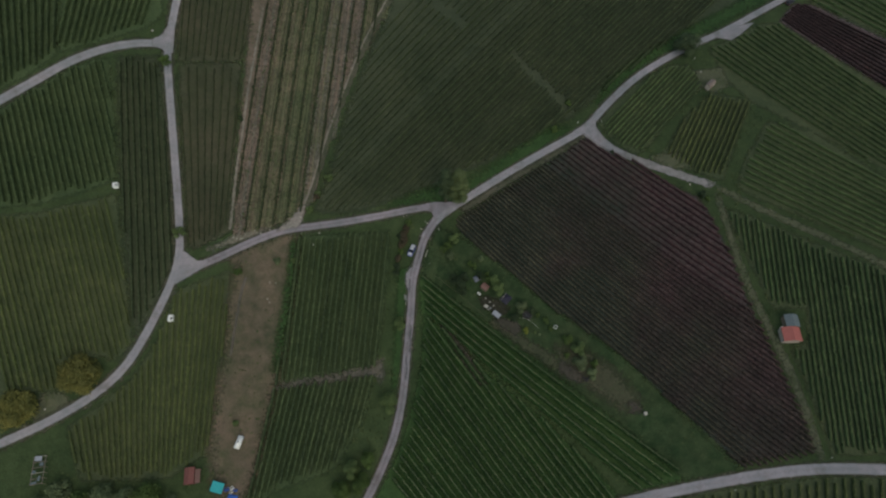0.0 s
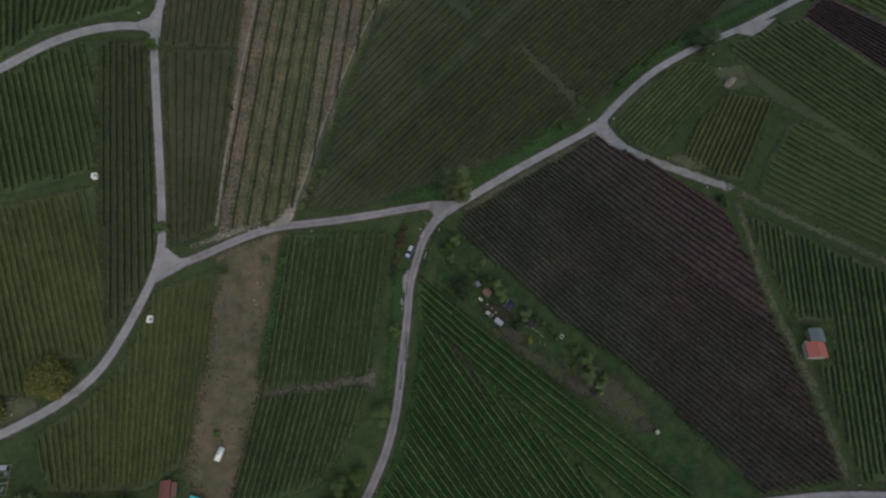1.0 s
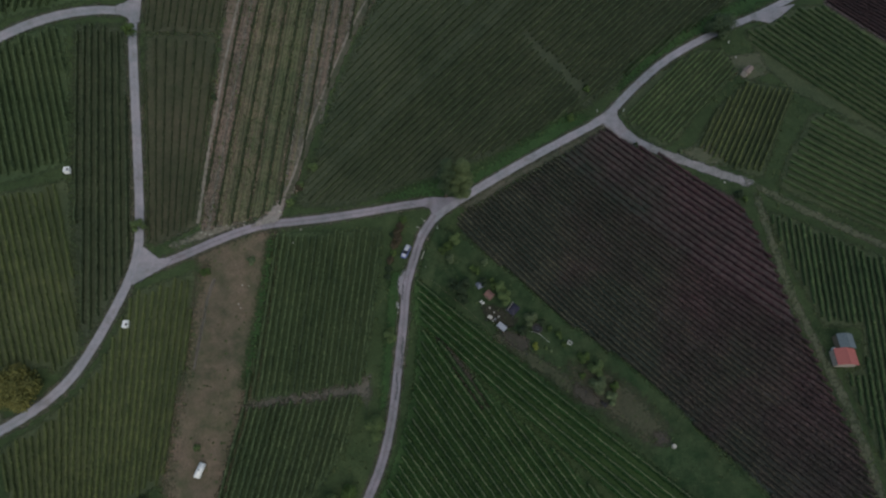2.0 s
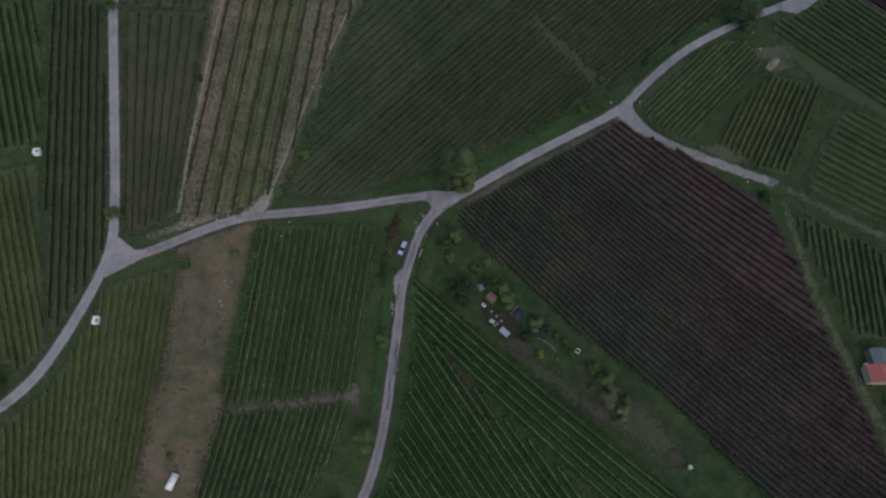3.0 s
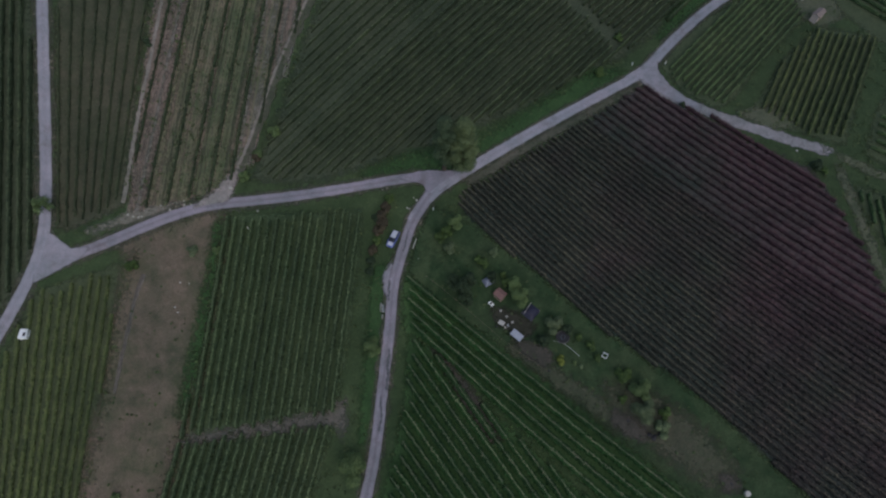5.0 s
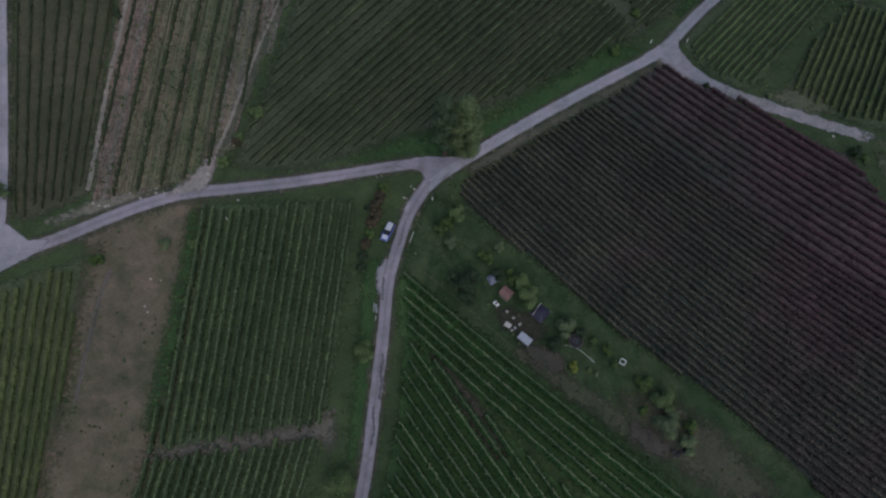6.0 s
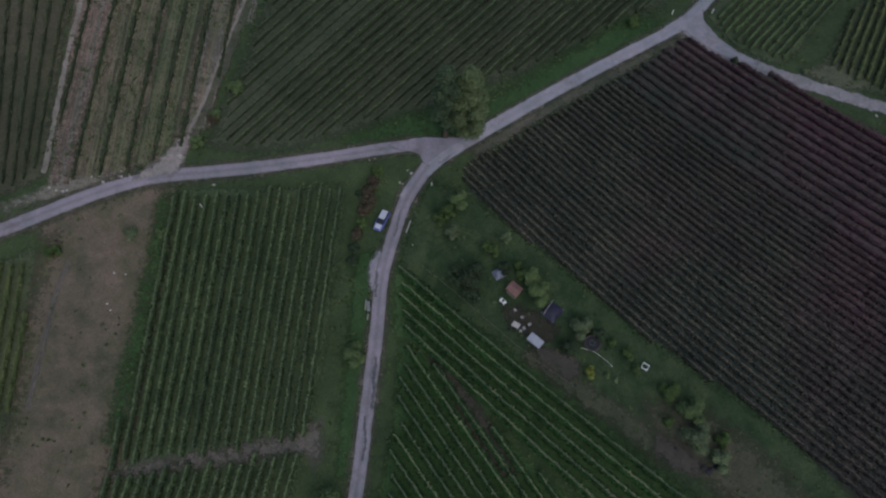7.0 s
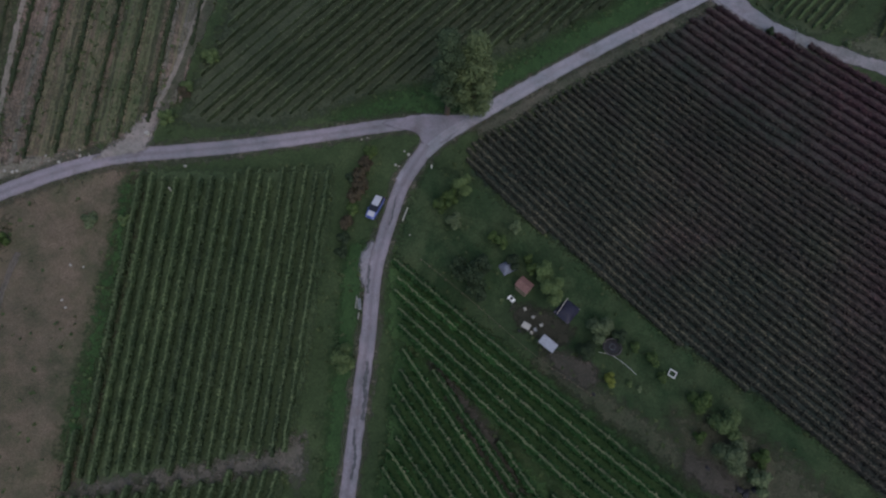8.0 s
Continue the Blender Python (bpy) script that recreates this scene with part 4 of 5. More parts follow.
def plant(name, x, y, height, radius, leaf, label, category, seed, bottom=0.25, blobs=7, leaves=420, size=0.22, squash=1.0, group=""):
    """A tree or shrub: tapered stem, limbs to each mass of leaves, gaps between the masses."""
    rng = random.Random(seed)
    base = on_ground(x, y, -0.05)
    thing = new(name)
    thing.location = base
    tagged(thing, label, category, group)
    masses = []
    for i in range(blobs):
        w = 2.4 * i + rng.uniform(-0.5, 0.5)
        h = height * (bottom + (1 - bottom) * ((i + 0.6) / blobs))
        s = math.sin(math.pi * min(0.97, 0.22 + 0.72 * (i + 0.5) / blobs))
        r = radius * rng.uniform(0.4, 0.55)
        d = max(0.0, radius * s - r * 0.55) * rng.uniform(0.7, 1.0)
        masses.append((Vector((math.cos(w) * d, math.sin(w) * d * squash, min(h, height - r * 0.7))), r))
    verts, faces = [], []
    top = Vector((rng.uniform(-0.1, 0.1) * radius, rng.uniform(-0.1, 0.1) * radius, height * 0.72))
    thick = 0.028 * height + 0.03
    mid = top * 0.5 + Vector((rng.uniform(-0.05, 0.05) * height, rng.uniform(-0.05, 0.05) * height, 0))
    tube(verts, faces, Vector((0, 0, 0)), mid, thick, thick * 0.65)
    tube(verts, faces, mid, top, thick * 0.65, thick * 0.25)
    mesh_object("trunk", verts, faces, M_BARK, thing, True)
    for c, r in masses:
        lv, lf = [], []
        a = Vector((0, 0, 0)).lerp(mid, min(0.95, 0.5 + c.z / height * 0.45))
        tube(lv, lf, a, c, thick * 0.35, thick * 0.1, 5)
        mesh_object("limb", lv, lf, M_BARK, thing, True)
    verts, faces = [], []
    for c, r in masses:
        for _ in range(leaves // blobs):
            out = Vector((rng.gauss(0, 1), rng.gauss(0, 1), rng.gauss(0.25, 1))).normalized()
            depth = rng.random() ** 0.4
            p = c + out * r * depth * rng.uniform(0.8, 1.15)
            if p.z > 0.1:
                leaf_card(verts, faces, p, (out + Vector((rng.uniform(-0.6, 0.6), rng.uniform(-0.6, 0.6), rng.uniform(-0.2, 0.8)))).normalized(), size * rng.uniform(0.6, 1.3), rng)
    mesh_object("crown", verts, faces, M_LEAF[leaf], thing)
    return thing


# left crown's shade and right crown's sunlight are put into their leaf colours
plant("tree", 0.9, 16.2, 17.5, 2.9, "greyed", "tall green roadside tree with thin crown at the junction, leaves dimmed for shade", "tree", 1, 0.2, 20, 13000, 0.16)
plant("tree", 5.0, 16.4, 17.0, 3.5, "olive", "tall dense olive-green roadside tree at the junction", "tree", 7, 0.08, 22, 17000, 0.16)
plant("tree", 88.0, 75.6, 6.5, 4.6, "greyed", "broad dark green tree beside the road", "tree", 2, 0.2, 13, 6500, 0.24)
plant("tree", -105.0, -41.6, 5.5, 5.7, "gold", "autumn tree with golden-brown crown beside the road", "tree", 3, 0.25, 18, 14000, 0.27)
plant("tree", -121.2, -50.8, 5.2, 5.6, "gold", "autumn tree with yellow-brown crown beside the road", "tree", 4, 0.25, 18, 13000, 0.27)
plant("tree", -80.8, -0.0, 4.5, 2.0, "bright", "small light green tree leaning over the road edge", "tree", 5, 0.3, 7, 1200, 0.18)
plant("tree", -88.5, 52.0, 4.5, 2.0, "green", "small green tree at the road edge", "tree", 6, 0.3, 7, 1200, 0.18)
SHRUBS = [
    (3.4, 2.8, 3.6, 1.9, "bright"), (1.6, 0.8, 3.0, 1.5, "green"), (2.3, -2.7, 2.6, 1.5, "pale"), (0.1, -0.4, 2.6, 1.4, "green"),
    (9.8, -5.9, 2.6, 1.3, "green"), (12.1, -3.4, 2.4, 1.1, "pale"), (8.6, -4.9, 2.0, 1.0, "green"), (14.0, -8.1, 1.8, 0.8, "green"),
    (16.3, -10.4, 3.2, 1.9, "bright"), (17.4, -13.3, 3.6, 2.2, "bright"), (14.4, -9.9, 2.4, 1.0, "green"), (24.5, -19.0, 3.2, 2.2, "pale"), (22.4, -22.0, 2.4, 1.6, "dark"), (11.5, -8.9, 2.6, 1.4, "dark"), (27.2, -19.8, 2.0, 1.3, "dark"), (32.0, -23.1, 1.8, 1.2, "green"),
    (29.6, -21.3, 1.6, 0.9, "green"), (25.7, -26.0, 1.5, 1.1, "vivid"), (28.6, -26.4, 0.8, 0.5, "bright"), (30.0, -27.2, 0.8, 0.45, "pale"),
    (38.3, -29.0, 2.2, 1.8, "green"), (41.2, -32.1, 3.0, 2.3, "bright"), (41.7, -36.1, 3.2, 2.5, "pale"), (44.6, -39.4, 2.8, 1.9, "pale"), (46.0, -36.5, 1.6, 1.4, "green"),
    (33.4, -25.5, 1.2, 0.9, "green"), (37.8, -33.7, 1.4, 1.0, "green"), (-13.5, -24.0, 3.0, 2.1, "bright"), (-16.5, -47.2, 4.4, 3.4, "bright"),
    (-37.3, 21.4, 2.4, 1.5, "bright"), (-43.0, 10.6, 2.0, 1.3, "bright"), (-40.7, 16.0, 1.6, 1.3, "bright"), (-40.8, 15.1, 1.8, 1.1, "rust"), (-52.3, -5.6, 0.6, 1.4, "pale"),
    (-63.6, -9.9, 2.0, 1.4, "green"), (85.0, 16.7, 2.2, 1.5, "dark"), (57.7, 34.0, 1.4, 0.8, "dark"), (-65.8, 38.1, 1.6, 1.0, "dark"),
    (38.4, 42.6, 1.8, 1.4, "green"), (44.1, 53.1, 1.4, 1.2, "green"), (-23.9, -69.6, 5.0, 3.2, "green"), (-26.6, -65.6, 4.6, 2.8, "bright"), (-29.6, -71.7, 5.0, 3.2, "green"), (-22.1, -63.0, 4.2, 2.4, "green"),
    (-11.4, 8.4, 1.2, 1.3, "green"), (-12.1, 6.3, 1.3, 1.4, "rust"), (-12.9, 4.4, 1.2, 1.3, "rust"), (-12.7, 2.6, 1.4, 1.5, "rust"), (-13.6, 0.9, 1.3, 1.3, "rust"), (-13.7, -1.2, 1.2, 1.2, "green"), (-14.4, -3.4, 1.3, 1.3, "rust"), (-14.8, -5.9, 1.2, 1.1, "dark"), (-14.9, -8.1, 1.2, 1.1, "dark"), (-14.2, 3.9, 1.0, 0.9, "dark"),
    (70.7, 31.5, 0.9, 0.7, "pale"), (-47.2, -5.4, 1.4, 1.0, "bright"), (86.5, 15.6, 1.2, 0.9, "green"), (-61.6, -53.2, 1.5, 1.0, "bright"),
]
KIND = {"vivid": "vivid yellow-green shrub", "bright": "light yellow-green shrub", "green": "rounded green shrub", "pale": "grey-green leafy shrub", "dark": "low dark green shrub", "rust": "rusty brown hedge shrub", "gold": "golden shrub"}
for i, (x, y, h, r, leaf) in enumerate(SHRUBS):
    plant("shrub", x, y, h, r, leaf, KIND[leaf] + (" at the road edge" if leaf == "rust" else " growing in rough grass"), "shrub", 100 + i, 0.2, 6, int(600 + 850 * r * r), 0.12, group="shrubs on the slope")
for i, (x, y, h, r) in enumerate([(4.9, -12.1, 5.0, 2.6), (6.7, -9.9, 4.0, 1.8), (3.1, -10.0, 3.4, 1.6), (6.3, -13.8, 3.4, 1.6)]):
    plant("tree", x, y, h, r, "dark", "small dark-leaved tree in the garden plot", "tree", 300 + i, 0.2, 8, 1800, 0.16, group="dark trees of the garden")
for i, (x, y, h, r) in enumerate([(-107.8, -72.1, 4.5, 3.6), (-101.8, -74.9, 5.5, 4.0), (-95.9, -73.2, 5.5, 3.8), (-90.0, -74.0, 5.5, 3.6), (-83.9, -72.8, 6.0, 4.2), (-77.8, -76.0, 6.0, 3.6), (-112.9, -76.2, 5.0, 3.4)]):
    plant("tree", x, y, h, r, ("pale", "green", "pale")[i % 3], "leafy green tree in a dense tree line", "tree", 320 + i, 0.15, 9, 2400, 0.22, group="tree line below the vineyards")


# ---- tufts and weeds between the plots ----
M_TUFT = foliage("rough grass blades", (0.034, 0.056, 0.024), (0.06, 0.086, 0.036), (0.098, 0.116, 0.056), 0.15)


def scatter_tufts():
    rng = random.Random("tufts")
    fields = [f for _, _, f, _, _, _ in VINEYARDS]
    lanes = [Vector(p) for line in (road_main_line, road_link_line, road_left_line, road_upper_line, road_lower_line, track_stone_line) for p in resampled(line, 1.5)]
    taken = {(int(p.x // 2) + i, int(p.y // 2) + j) for p in lanes for i in (-1, 0, 1) for j in (-1, 0, 1)}
    verts, faces = [], []
    for _ in range(30000):
        x, y = rng.uniform(-115, 118), rng.uniform(-72, 85)
        dense = noise.noise((x * 0.12, y * 0.12, 3.1)) + 0.5 * noise.noise((x * 0.5, y * 0.5, 7.7))
        if dense < rng.uniform(-0.35, 0.45) or (int(x // 2), int(y // 2)) in taken or any(inside(f, x, y) for f in fields):
            continue
        if rng.random() < 0.7 and (inside(dry_field, x, y) or inside(garden_field, x, y)):
            continue
        base = on_ground(x, y, 0.05)
        size = rng.uniform(0.14, 0.34)
        for _ in range(3):
            out = Vector((rng.uniform(-0.7, 0.7), rng.uniform(-0.7, 0.7), 1)).normalized()
            leaf_card(verts, faces, base + Vector((rng.uniform(-0.2, 0.2), rng.uniform(-0.2, 0.2), rng.uniform(0.02, 0.2))), out, size, rng)
    tagged(mesh_object("grass_tufts", verts, faces, M_TUFT), "scattered rough grass tufts and weeds between plots", "grass", kind="stuff")


scatter_tufts()


# ---- built things ----
def bevelled(bm, geom, width):
    if width:
        edges = [e for e in geom if isinstance(e, bmesh.types.BMEdge)]
        bmesh.ops.bevel(bm, geom=edges, offset=width, segments=1, affect="EDGES")


def box(size, at=(0, 0, 0), turn=0.0, bevel=0.02, taper=1.0, shift=(0.0, 0.0)):
    """A box that stands at a place; taper narrows its top."""
    bm = bmesh.new()
    bmesh.ops.create_cube(bm, size=1.0)
    for v in bm.verts:
        k = taper if v.co.z > 0 else 1.0
        v.co = Vector((v.co.x * size[0] * k + (shift[0] if v.co.z > 0 else 0), v.co.y * size[1] * k + (shift[1] if v.co.z > 0 else 0), (v.co.z + 0.5) * size[2]))
    bevelled(bm, bm.edges[:], min(bevel, min(size) * 0.3))
    bmesh.ops.transform(bm, matrix=pose(*at, 0, 0, turn), verts=bm.verts[:])
    return bm


def drum(radius, height, at=(0, 0, 0), sides=16, top=None, lie=None):
    bm = bmesh.new()
    bmesh.ops.create_cone(bm, cap_ends=True, segments=sides, radius1=radius, radius2=radius if top is None else top, depth=height)
    m = pose(at[0], at[1], at[2] + height / 2) if lie is None else pose(*at, 90, 0, lie)
    bmesh.ops.transform(bm, matrix=m, verts=bm.verts[:])
    return bm


def ring(radius, thick, at, sides=24):
    bm = bmesh.new()
    loops = []
    for i in range(sides):
        w = 2 * math.pi * i / sides
        loops.append([bm.verts.new((at[0] + (radius + thick * math.cos(a)) * math.cos(w), at[1] + (radius + thick * math.cos(a)) * math.sin(w), at[2] + thick * math.sin(a))) for a in (0, math.pi / 2, math.pi, 1.5 * math.pi)])
    for a, b in zip(loops, loops[1:] + loops[:1]):
        for j in range(4):
            bm.faces.new((a[j], b[j], b[(j + 1) % 4], a[(j + 1) % 4]))
    return bm


def gable(length, width, rise, at, thick=0.08, over=0.2):
    """Two sloping roof slabs along x."""
    bm = bmesh.new()
    l, w = length / 2 + over, width / 2 + over
    drop = rise * over / (width / 2)
    prof = [(-w, -drop), (0, rise), (w, -drop), (w, -drop - thick), (0, rise - thick), (-w, -drop - thick)]
    ends = [[bm.verts.new((x + at[0], p[0] + at[1], p[1] + at[2])) for p in prof] for x in (-l, l)]
    for i in range(6):
        j = (i + 1) % 6
        bm.faces.new((ends[0][i], ends[0][j], ends[1][j], ends[1][i]))
    for e in ends:
        bm.faces.new((e[0], e[1], e[4], e[5]))
        bm.faces.new((e[1], e[2], e[3], e[4]))
    bmesh.ops.recalc_face_normals(bm, faces=bm.faces[:])
    return bm


def stand(name, x, y, turn, label, category, group="", up=0.03):
    thing = new(name)
    thing.matrix_world = Matrix.Translation(on_ground(x, y, up)) @ pose(0, 0, 0, 0, 0, turn)
    return tagged(thing, label, category, group)


def bearing(ax, ay, bx, by):
    return math.degrees(math.atan2(by - ay, bx - ax))


M_WHITE = plain("white plastic", (0.8, 0.8, 0.8), 0.5, 0, 0.12, 2.0)
M_CREAM = plain("weathered white paint", (0.42, 0.4, 0.37), 0.7, 0, 0.2, 3.0)
M_TILE = plain("red roof tiles", (0.37, 0.12, 0.112), 0.85, 0, 0.25, 4.0)
M_OLDTILE = plain("faded brick-red roofing", (0.19, 0.108, 0.098), 0.9, 0, 0.3, 4.0)
M_SLATE = plain("blue-grey roofing felt", (0.12, 0.15, 0.17), 0.85, 0, 0.25, 3.0)
M_SHEET = plain("pale grey corrugated sheet", (0.34, 0.36, 0.42), 0.5, 0.2, 0.2, 3.0)
M_WOOD = plain("weathered boards", (0.2, 0.16, 0.12), 0.9, 0, 0.35, 5.0)
M_PLASTER = plain("old pinkish plaster", (0.38, 0.32, 0.29), 0.9, 0, 0.25, 2.5)
M_OLDPLASTER = plain("weathered fibre-cement roofing", (0.2, 0.16, 0.15), 0.9, 0, 0.3, 3.0)
M_DARK = plain("dark rubber", (0.03, 0.03, 0.035), 0.8, 0, 0.3, 4.0)
M_TARP = plain("dark blue tarpaulin", (0.026, 0.026, 0.046), 0.5, 0, 0.3, 3.0)
M_BLUETARP = plain("blue tarpaulin", (0.04, 0.14, 0.5), 0.5, 0, 0.25, 3.0)
M_TURQ = plain("turquoise sheet roof", (0.03, 0.38, 0.42), 0.6, 0, 0.2, 3.0)
M_PALEBLUE = plain("pale blue-grey tarpaulin", (0.16, 0.18, 0.24), 0.6, 0, 0.25, 3.0)
M_STONE = plain("pale field stone", (0.36, 0.34, 0.31), 0.95, 0, 0.25, 6.0)
M_REDPAINT = plain("dull red paint", (0.19, 0.075, 0.07), 0.8, 0, 0.25, 3.0)
M_CARBLUE = plain("metallic blue car paint", (0.10, 0.13, 0.34), 0.3, 0.3, 0.08, 2.0)
# pale colour standing for the sky mirrored in glossy blue paint
M_CARSKY = plain("car paint with sky reflection", (0.55, 0.55, 0.6), 0.3, 0.2, 0.06, 2.0)
M_CARDARK = plain("dark car paint", (0.05, 0.045, 0.06), 0.3, 0.3, 0.08, 2.0)
M_GLASS = plain("tinted glass", (0.02, 0.022, 0.03), 0.08, 0, 0.05, 2.0)
M_STEEL = plain("grey steel", (0.35, 0.36, 0.38), 0.45, 0.7, 0.15, 4.0)
M_SOIL_CLOD = plain("dry earth", (0.19, 0.15, 0.125), 0.95, 0, 0.3, 6.0)
M_LAMP = plain("clear lamp glass", (0.6, 0.6, 0.6), 0.15, 0, 0.05, 2.0)
M_REDLAMP = plain("red lamp glass", (0.35, 0.02, 0.02), 0.2, 0, 0.05, 2.0)


def loft(sections, mat_index=0):
    """A closed body through cross-sections, each a list of points."""
    bm = bmesh.new()
    loops = [[bm.verts.new(p) for p in s] for s in sections]
    n = len(loops[0])
    for a, b in zip(loops, loops[1:]):
        for j in range(n):
            bm.faces.new((a[j], a[(j + 1) % n], b[(j + 1) % n], b[j]))
    bm.faces.new(loops[0])
    bm.faces.new(loops[-1])
    bmesh.ops.recalc_face_normals(bm, faces=bm.faces[:])
    return bm


def car_section(x, half, low, belt):
    return [(x, -half * 0.93, low), (x, -half, (low + belt) / 2), (x, -half * 0.95, belt - 0.04), (x, -half * 0.84, belt), (x, half * 0.84, belt), (x, half * 0.95, belt - 0.04), (x, half, (low + belt) / 2), (x, half * 0.93, low)]


def car(x, y, turn, paint, top, label):
    """An estate car whose front looks along x."""
    thing = stand("car", x, y, turn, label, "car", up=0.08)
    body = part("body", loft([car_section(-2.1, 0.68, 0.45, 0.78), car_section(-2.02, 0.8, 0.3, 0.92), car_section(-1.2, 0.86, 0.22, 0.95), car_section(0.9, 0.86, 0.22, 0.93), car_section(1.6, 0.83, 0.24, 0.84), car_section(2.0, 0.74, 0.3, 0.72), car_section(2.12, 0.6, 0.42, 0.6)]), paint, thing, smooth=True)
    bm = loft([[(-1.95, -0.7, 0.9), (-1.95, 0.7, 0.9), (-1.75, 0.58, 1.4), (-1.75, -0.58, 1.4)], [(0.2, -0.72, 0.92), (0.2, 0.72, 0.92), (0.2, 0.6, 1.44), (0.2, -0.6, 1.44)], [(0.95, -0.7, 0.9), (0.95, 0.7, 0.9), (0.3, 0.58, 1.42), (0.3, -0.58, 1.42)]])
    part("window_band", bm, M_GLASS, thing, "dark tinted windows")
    part("roof", box((1.8, 1.12, 0.05), (-0.8, 0, 1.425), 0, 0.02), top, thing, "car roof panel")
    bm = box((0.85, 1.15, 0.03), (0, 0, 0), 0, 0.012, 0.97)
    bmesh.ops.transform(bm, matrix=pose(1.42, 0, 0.87, 0, 9, 0), verts=bm.verts[:])
    part("bonnet", bm, top, thing, "car bonnet panel")
    for sx in (-1.3, 1.3):
        for sy in (-0.78, 0.78):
            tyre = part("wheel", drum(0.31, 0.2, (sx, sy, 0.31), 14, lie=0), M_DARK, thing)
            part("rim", drum(0.19, 0.215, (sx, sy, 0.31), 10, lie=0), M_STEEL, tyre, "silver wheel rim")
    for sy in (-0.55, 0.55):
        part("headlight", box((0.12, 0.26, 0.12), (2.02, sy, 0.56), 0, 0.03), M_LAMP, thing, "clear headlight")
        part("tail_light", box((0.08, 0.16, 0.3), (-2.06, sy * 1.15, 0.62), 0, 0.02), M_REDLAMP, thing, "red tail light")
    for sy in (-0.92, 0.92):
        part("mirror", box((0.1, 0.16, 0.1), (0.75, sy, 0.95), 0, 0.03), paint, thing)
    return thing


# roof and bonnet of the blue car get the sky's reflection as colour
car(-10.1, -0.8, bearing(-9.4, 1.2, -10.8, -2.3), M_CARBLUE, M_CARSKY, "blue estate car parked at the road edge, sky reflection coloured onto roof and bonnet")
car(130.5, 96.4, bearing(126.1, 92.7, 133.7, 98.5), M_CARDARK, M_CARDARK, "dark car standing on the upper road")


def hut(name, x, y, turn, length, width, eaves, rise, wall, roof, label, door=True):
    """A small gabled hut: four boarded walls, roof with overhang, door and window."""
    thing = stand(name, x, y, turn, label, "hut", up=-0.1)
    t = 0.1
    for sx, sy, lx, ly in ((0, -width / 2, length, t), (0, width / 2, length, t), (-length / 2, 0, t, width), (length / 2, 0, t, width)):
        part("wall", box((lx, ly, eaves), (sx, sy, 0), 0, 0.015), wall, thing)
    for sx in (-length / 2, length / 2):
        bm = bmesh.new()
        vs = [bm.verts.new(p) for p in ((sx - 0.05, -width / 2, eaves), (sx - 0.05, width / 2, eaves), (sx - 0.05, 0, eaves + rise), (sx + 0.05, -width / 2, eaves), (sx + 0.05, width / 2, eaves), (sx + 0.05, 0, eaves + rise))]
        for f in ((0, 1, 2), (3, 5, 4), (0, 3, 4, 1), (1, 4, 5, 2), (2, 5, 3, 0)):
            bm.faces.new([vs[i] for i in f])
        part("gable", bm, wall, thing)
    top = part("roof", gable(length, width, rise, (0, 0, eaves + 0.08)), roof, thing)
    # courses of tiles on both slopes
    slope = math.atan2(rise, width / 2)
    run = math.hypot(rise, width / 2) + 0.2
    n = max(4, round(run / 0.35))
    for sgn in (-1, 1):
        for i in range(n):
            d = (i + 0.5) / n * run
            bm = box((length + 0.4, run / n * 1.08, 0.045), (0, 0, 0), 0, 0.01)
            bmesh.ops.transform(bm, matrix=pose(0, sgn * d * math.cos(slope), eaves + 0.085 + rise - d * math.sin(slope), -sgn * math.degrees(slope) + sgn * 2, 0, 0), verts=bm.verts[:])
            part("tile_course", bm, roof, top)
    part("ridge", box((length + 0.42, 0.2, 0.1), (0, 0, eaves + rise + 0.05), 0, 0.04), roof, thing)
    if door:
        part("door", box((0.8, 0.06, min(1.85, eaves - 0.1)), (0, -width / 2 - 0.06, 0.05), 0, 0.01), M_WOOD, thing, "plain wooden door")
        part("window", box((0.05, 0.6, 0.5), (length / 2 + 0.05, 0, eaves * 0.5), 0, 0.01), M_GLASS, thing, "small dark window")
    return thing


def lean_to(name, x, y, turn, length, width, high, low, roof, label, ribs=8, posts=True):
    """An open shelter with a sloping sheet roof on posts."""
    thing = stand(name, x, y, turn, label, "shelter", up=-0.05)
    tilt = math.atan2(high - low, width)
    bm = box((length, width / math.cos(tilt) + 0.1, 0.05), (0, 0, 0), 0, 0.01)
    bmesh.ops.transform(bm, matrix=pose(0, 0, (high + low) / 2, math.degrees(tilt), 0, 0), verts=bm.verts[:])
    sheet = part("roof", bm, roof, thing)
    for i in range(ribs):
        bm = box((0.05, width / math.cos(tilt) + 0.1, 0.05), (0, 0, 0.04), 0, 0.015)
        bmesh.ops.transform(bm, matrix=pose((i + 0.5) / ribs * length - length / 2, 0, (high + low) / 2, math.degrees(tilt), 0, 0), verts=bm.verts[:])
        part("rib", bm, roof, sheet)
    for sx in (-1, 1):
        for sy, h in ((-1, low), (1, high)):
            part("post", box((0.09, 0.09, h), (sx * (length / 2 - 0.1), sy * (width / 2 - 0.1), 0), 0, 0.01), M_WOOD, thing)
    part("back_wall", box((length - 0.15, 0.05, high - 0.1), (0, width / 2 - 0.1, 0), 0, 0.01), M_WOOD, thing, "weathered board wall")
    return thing


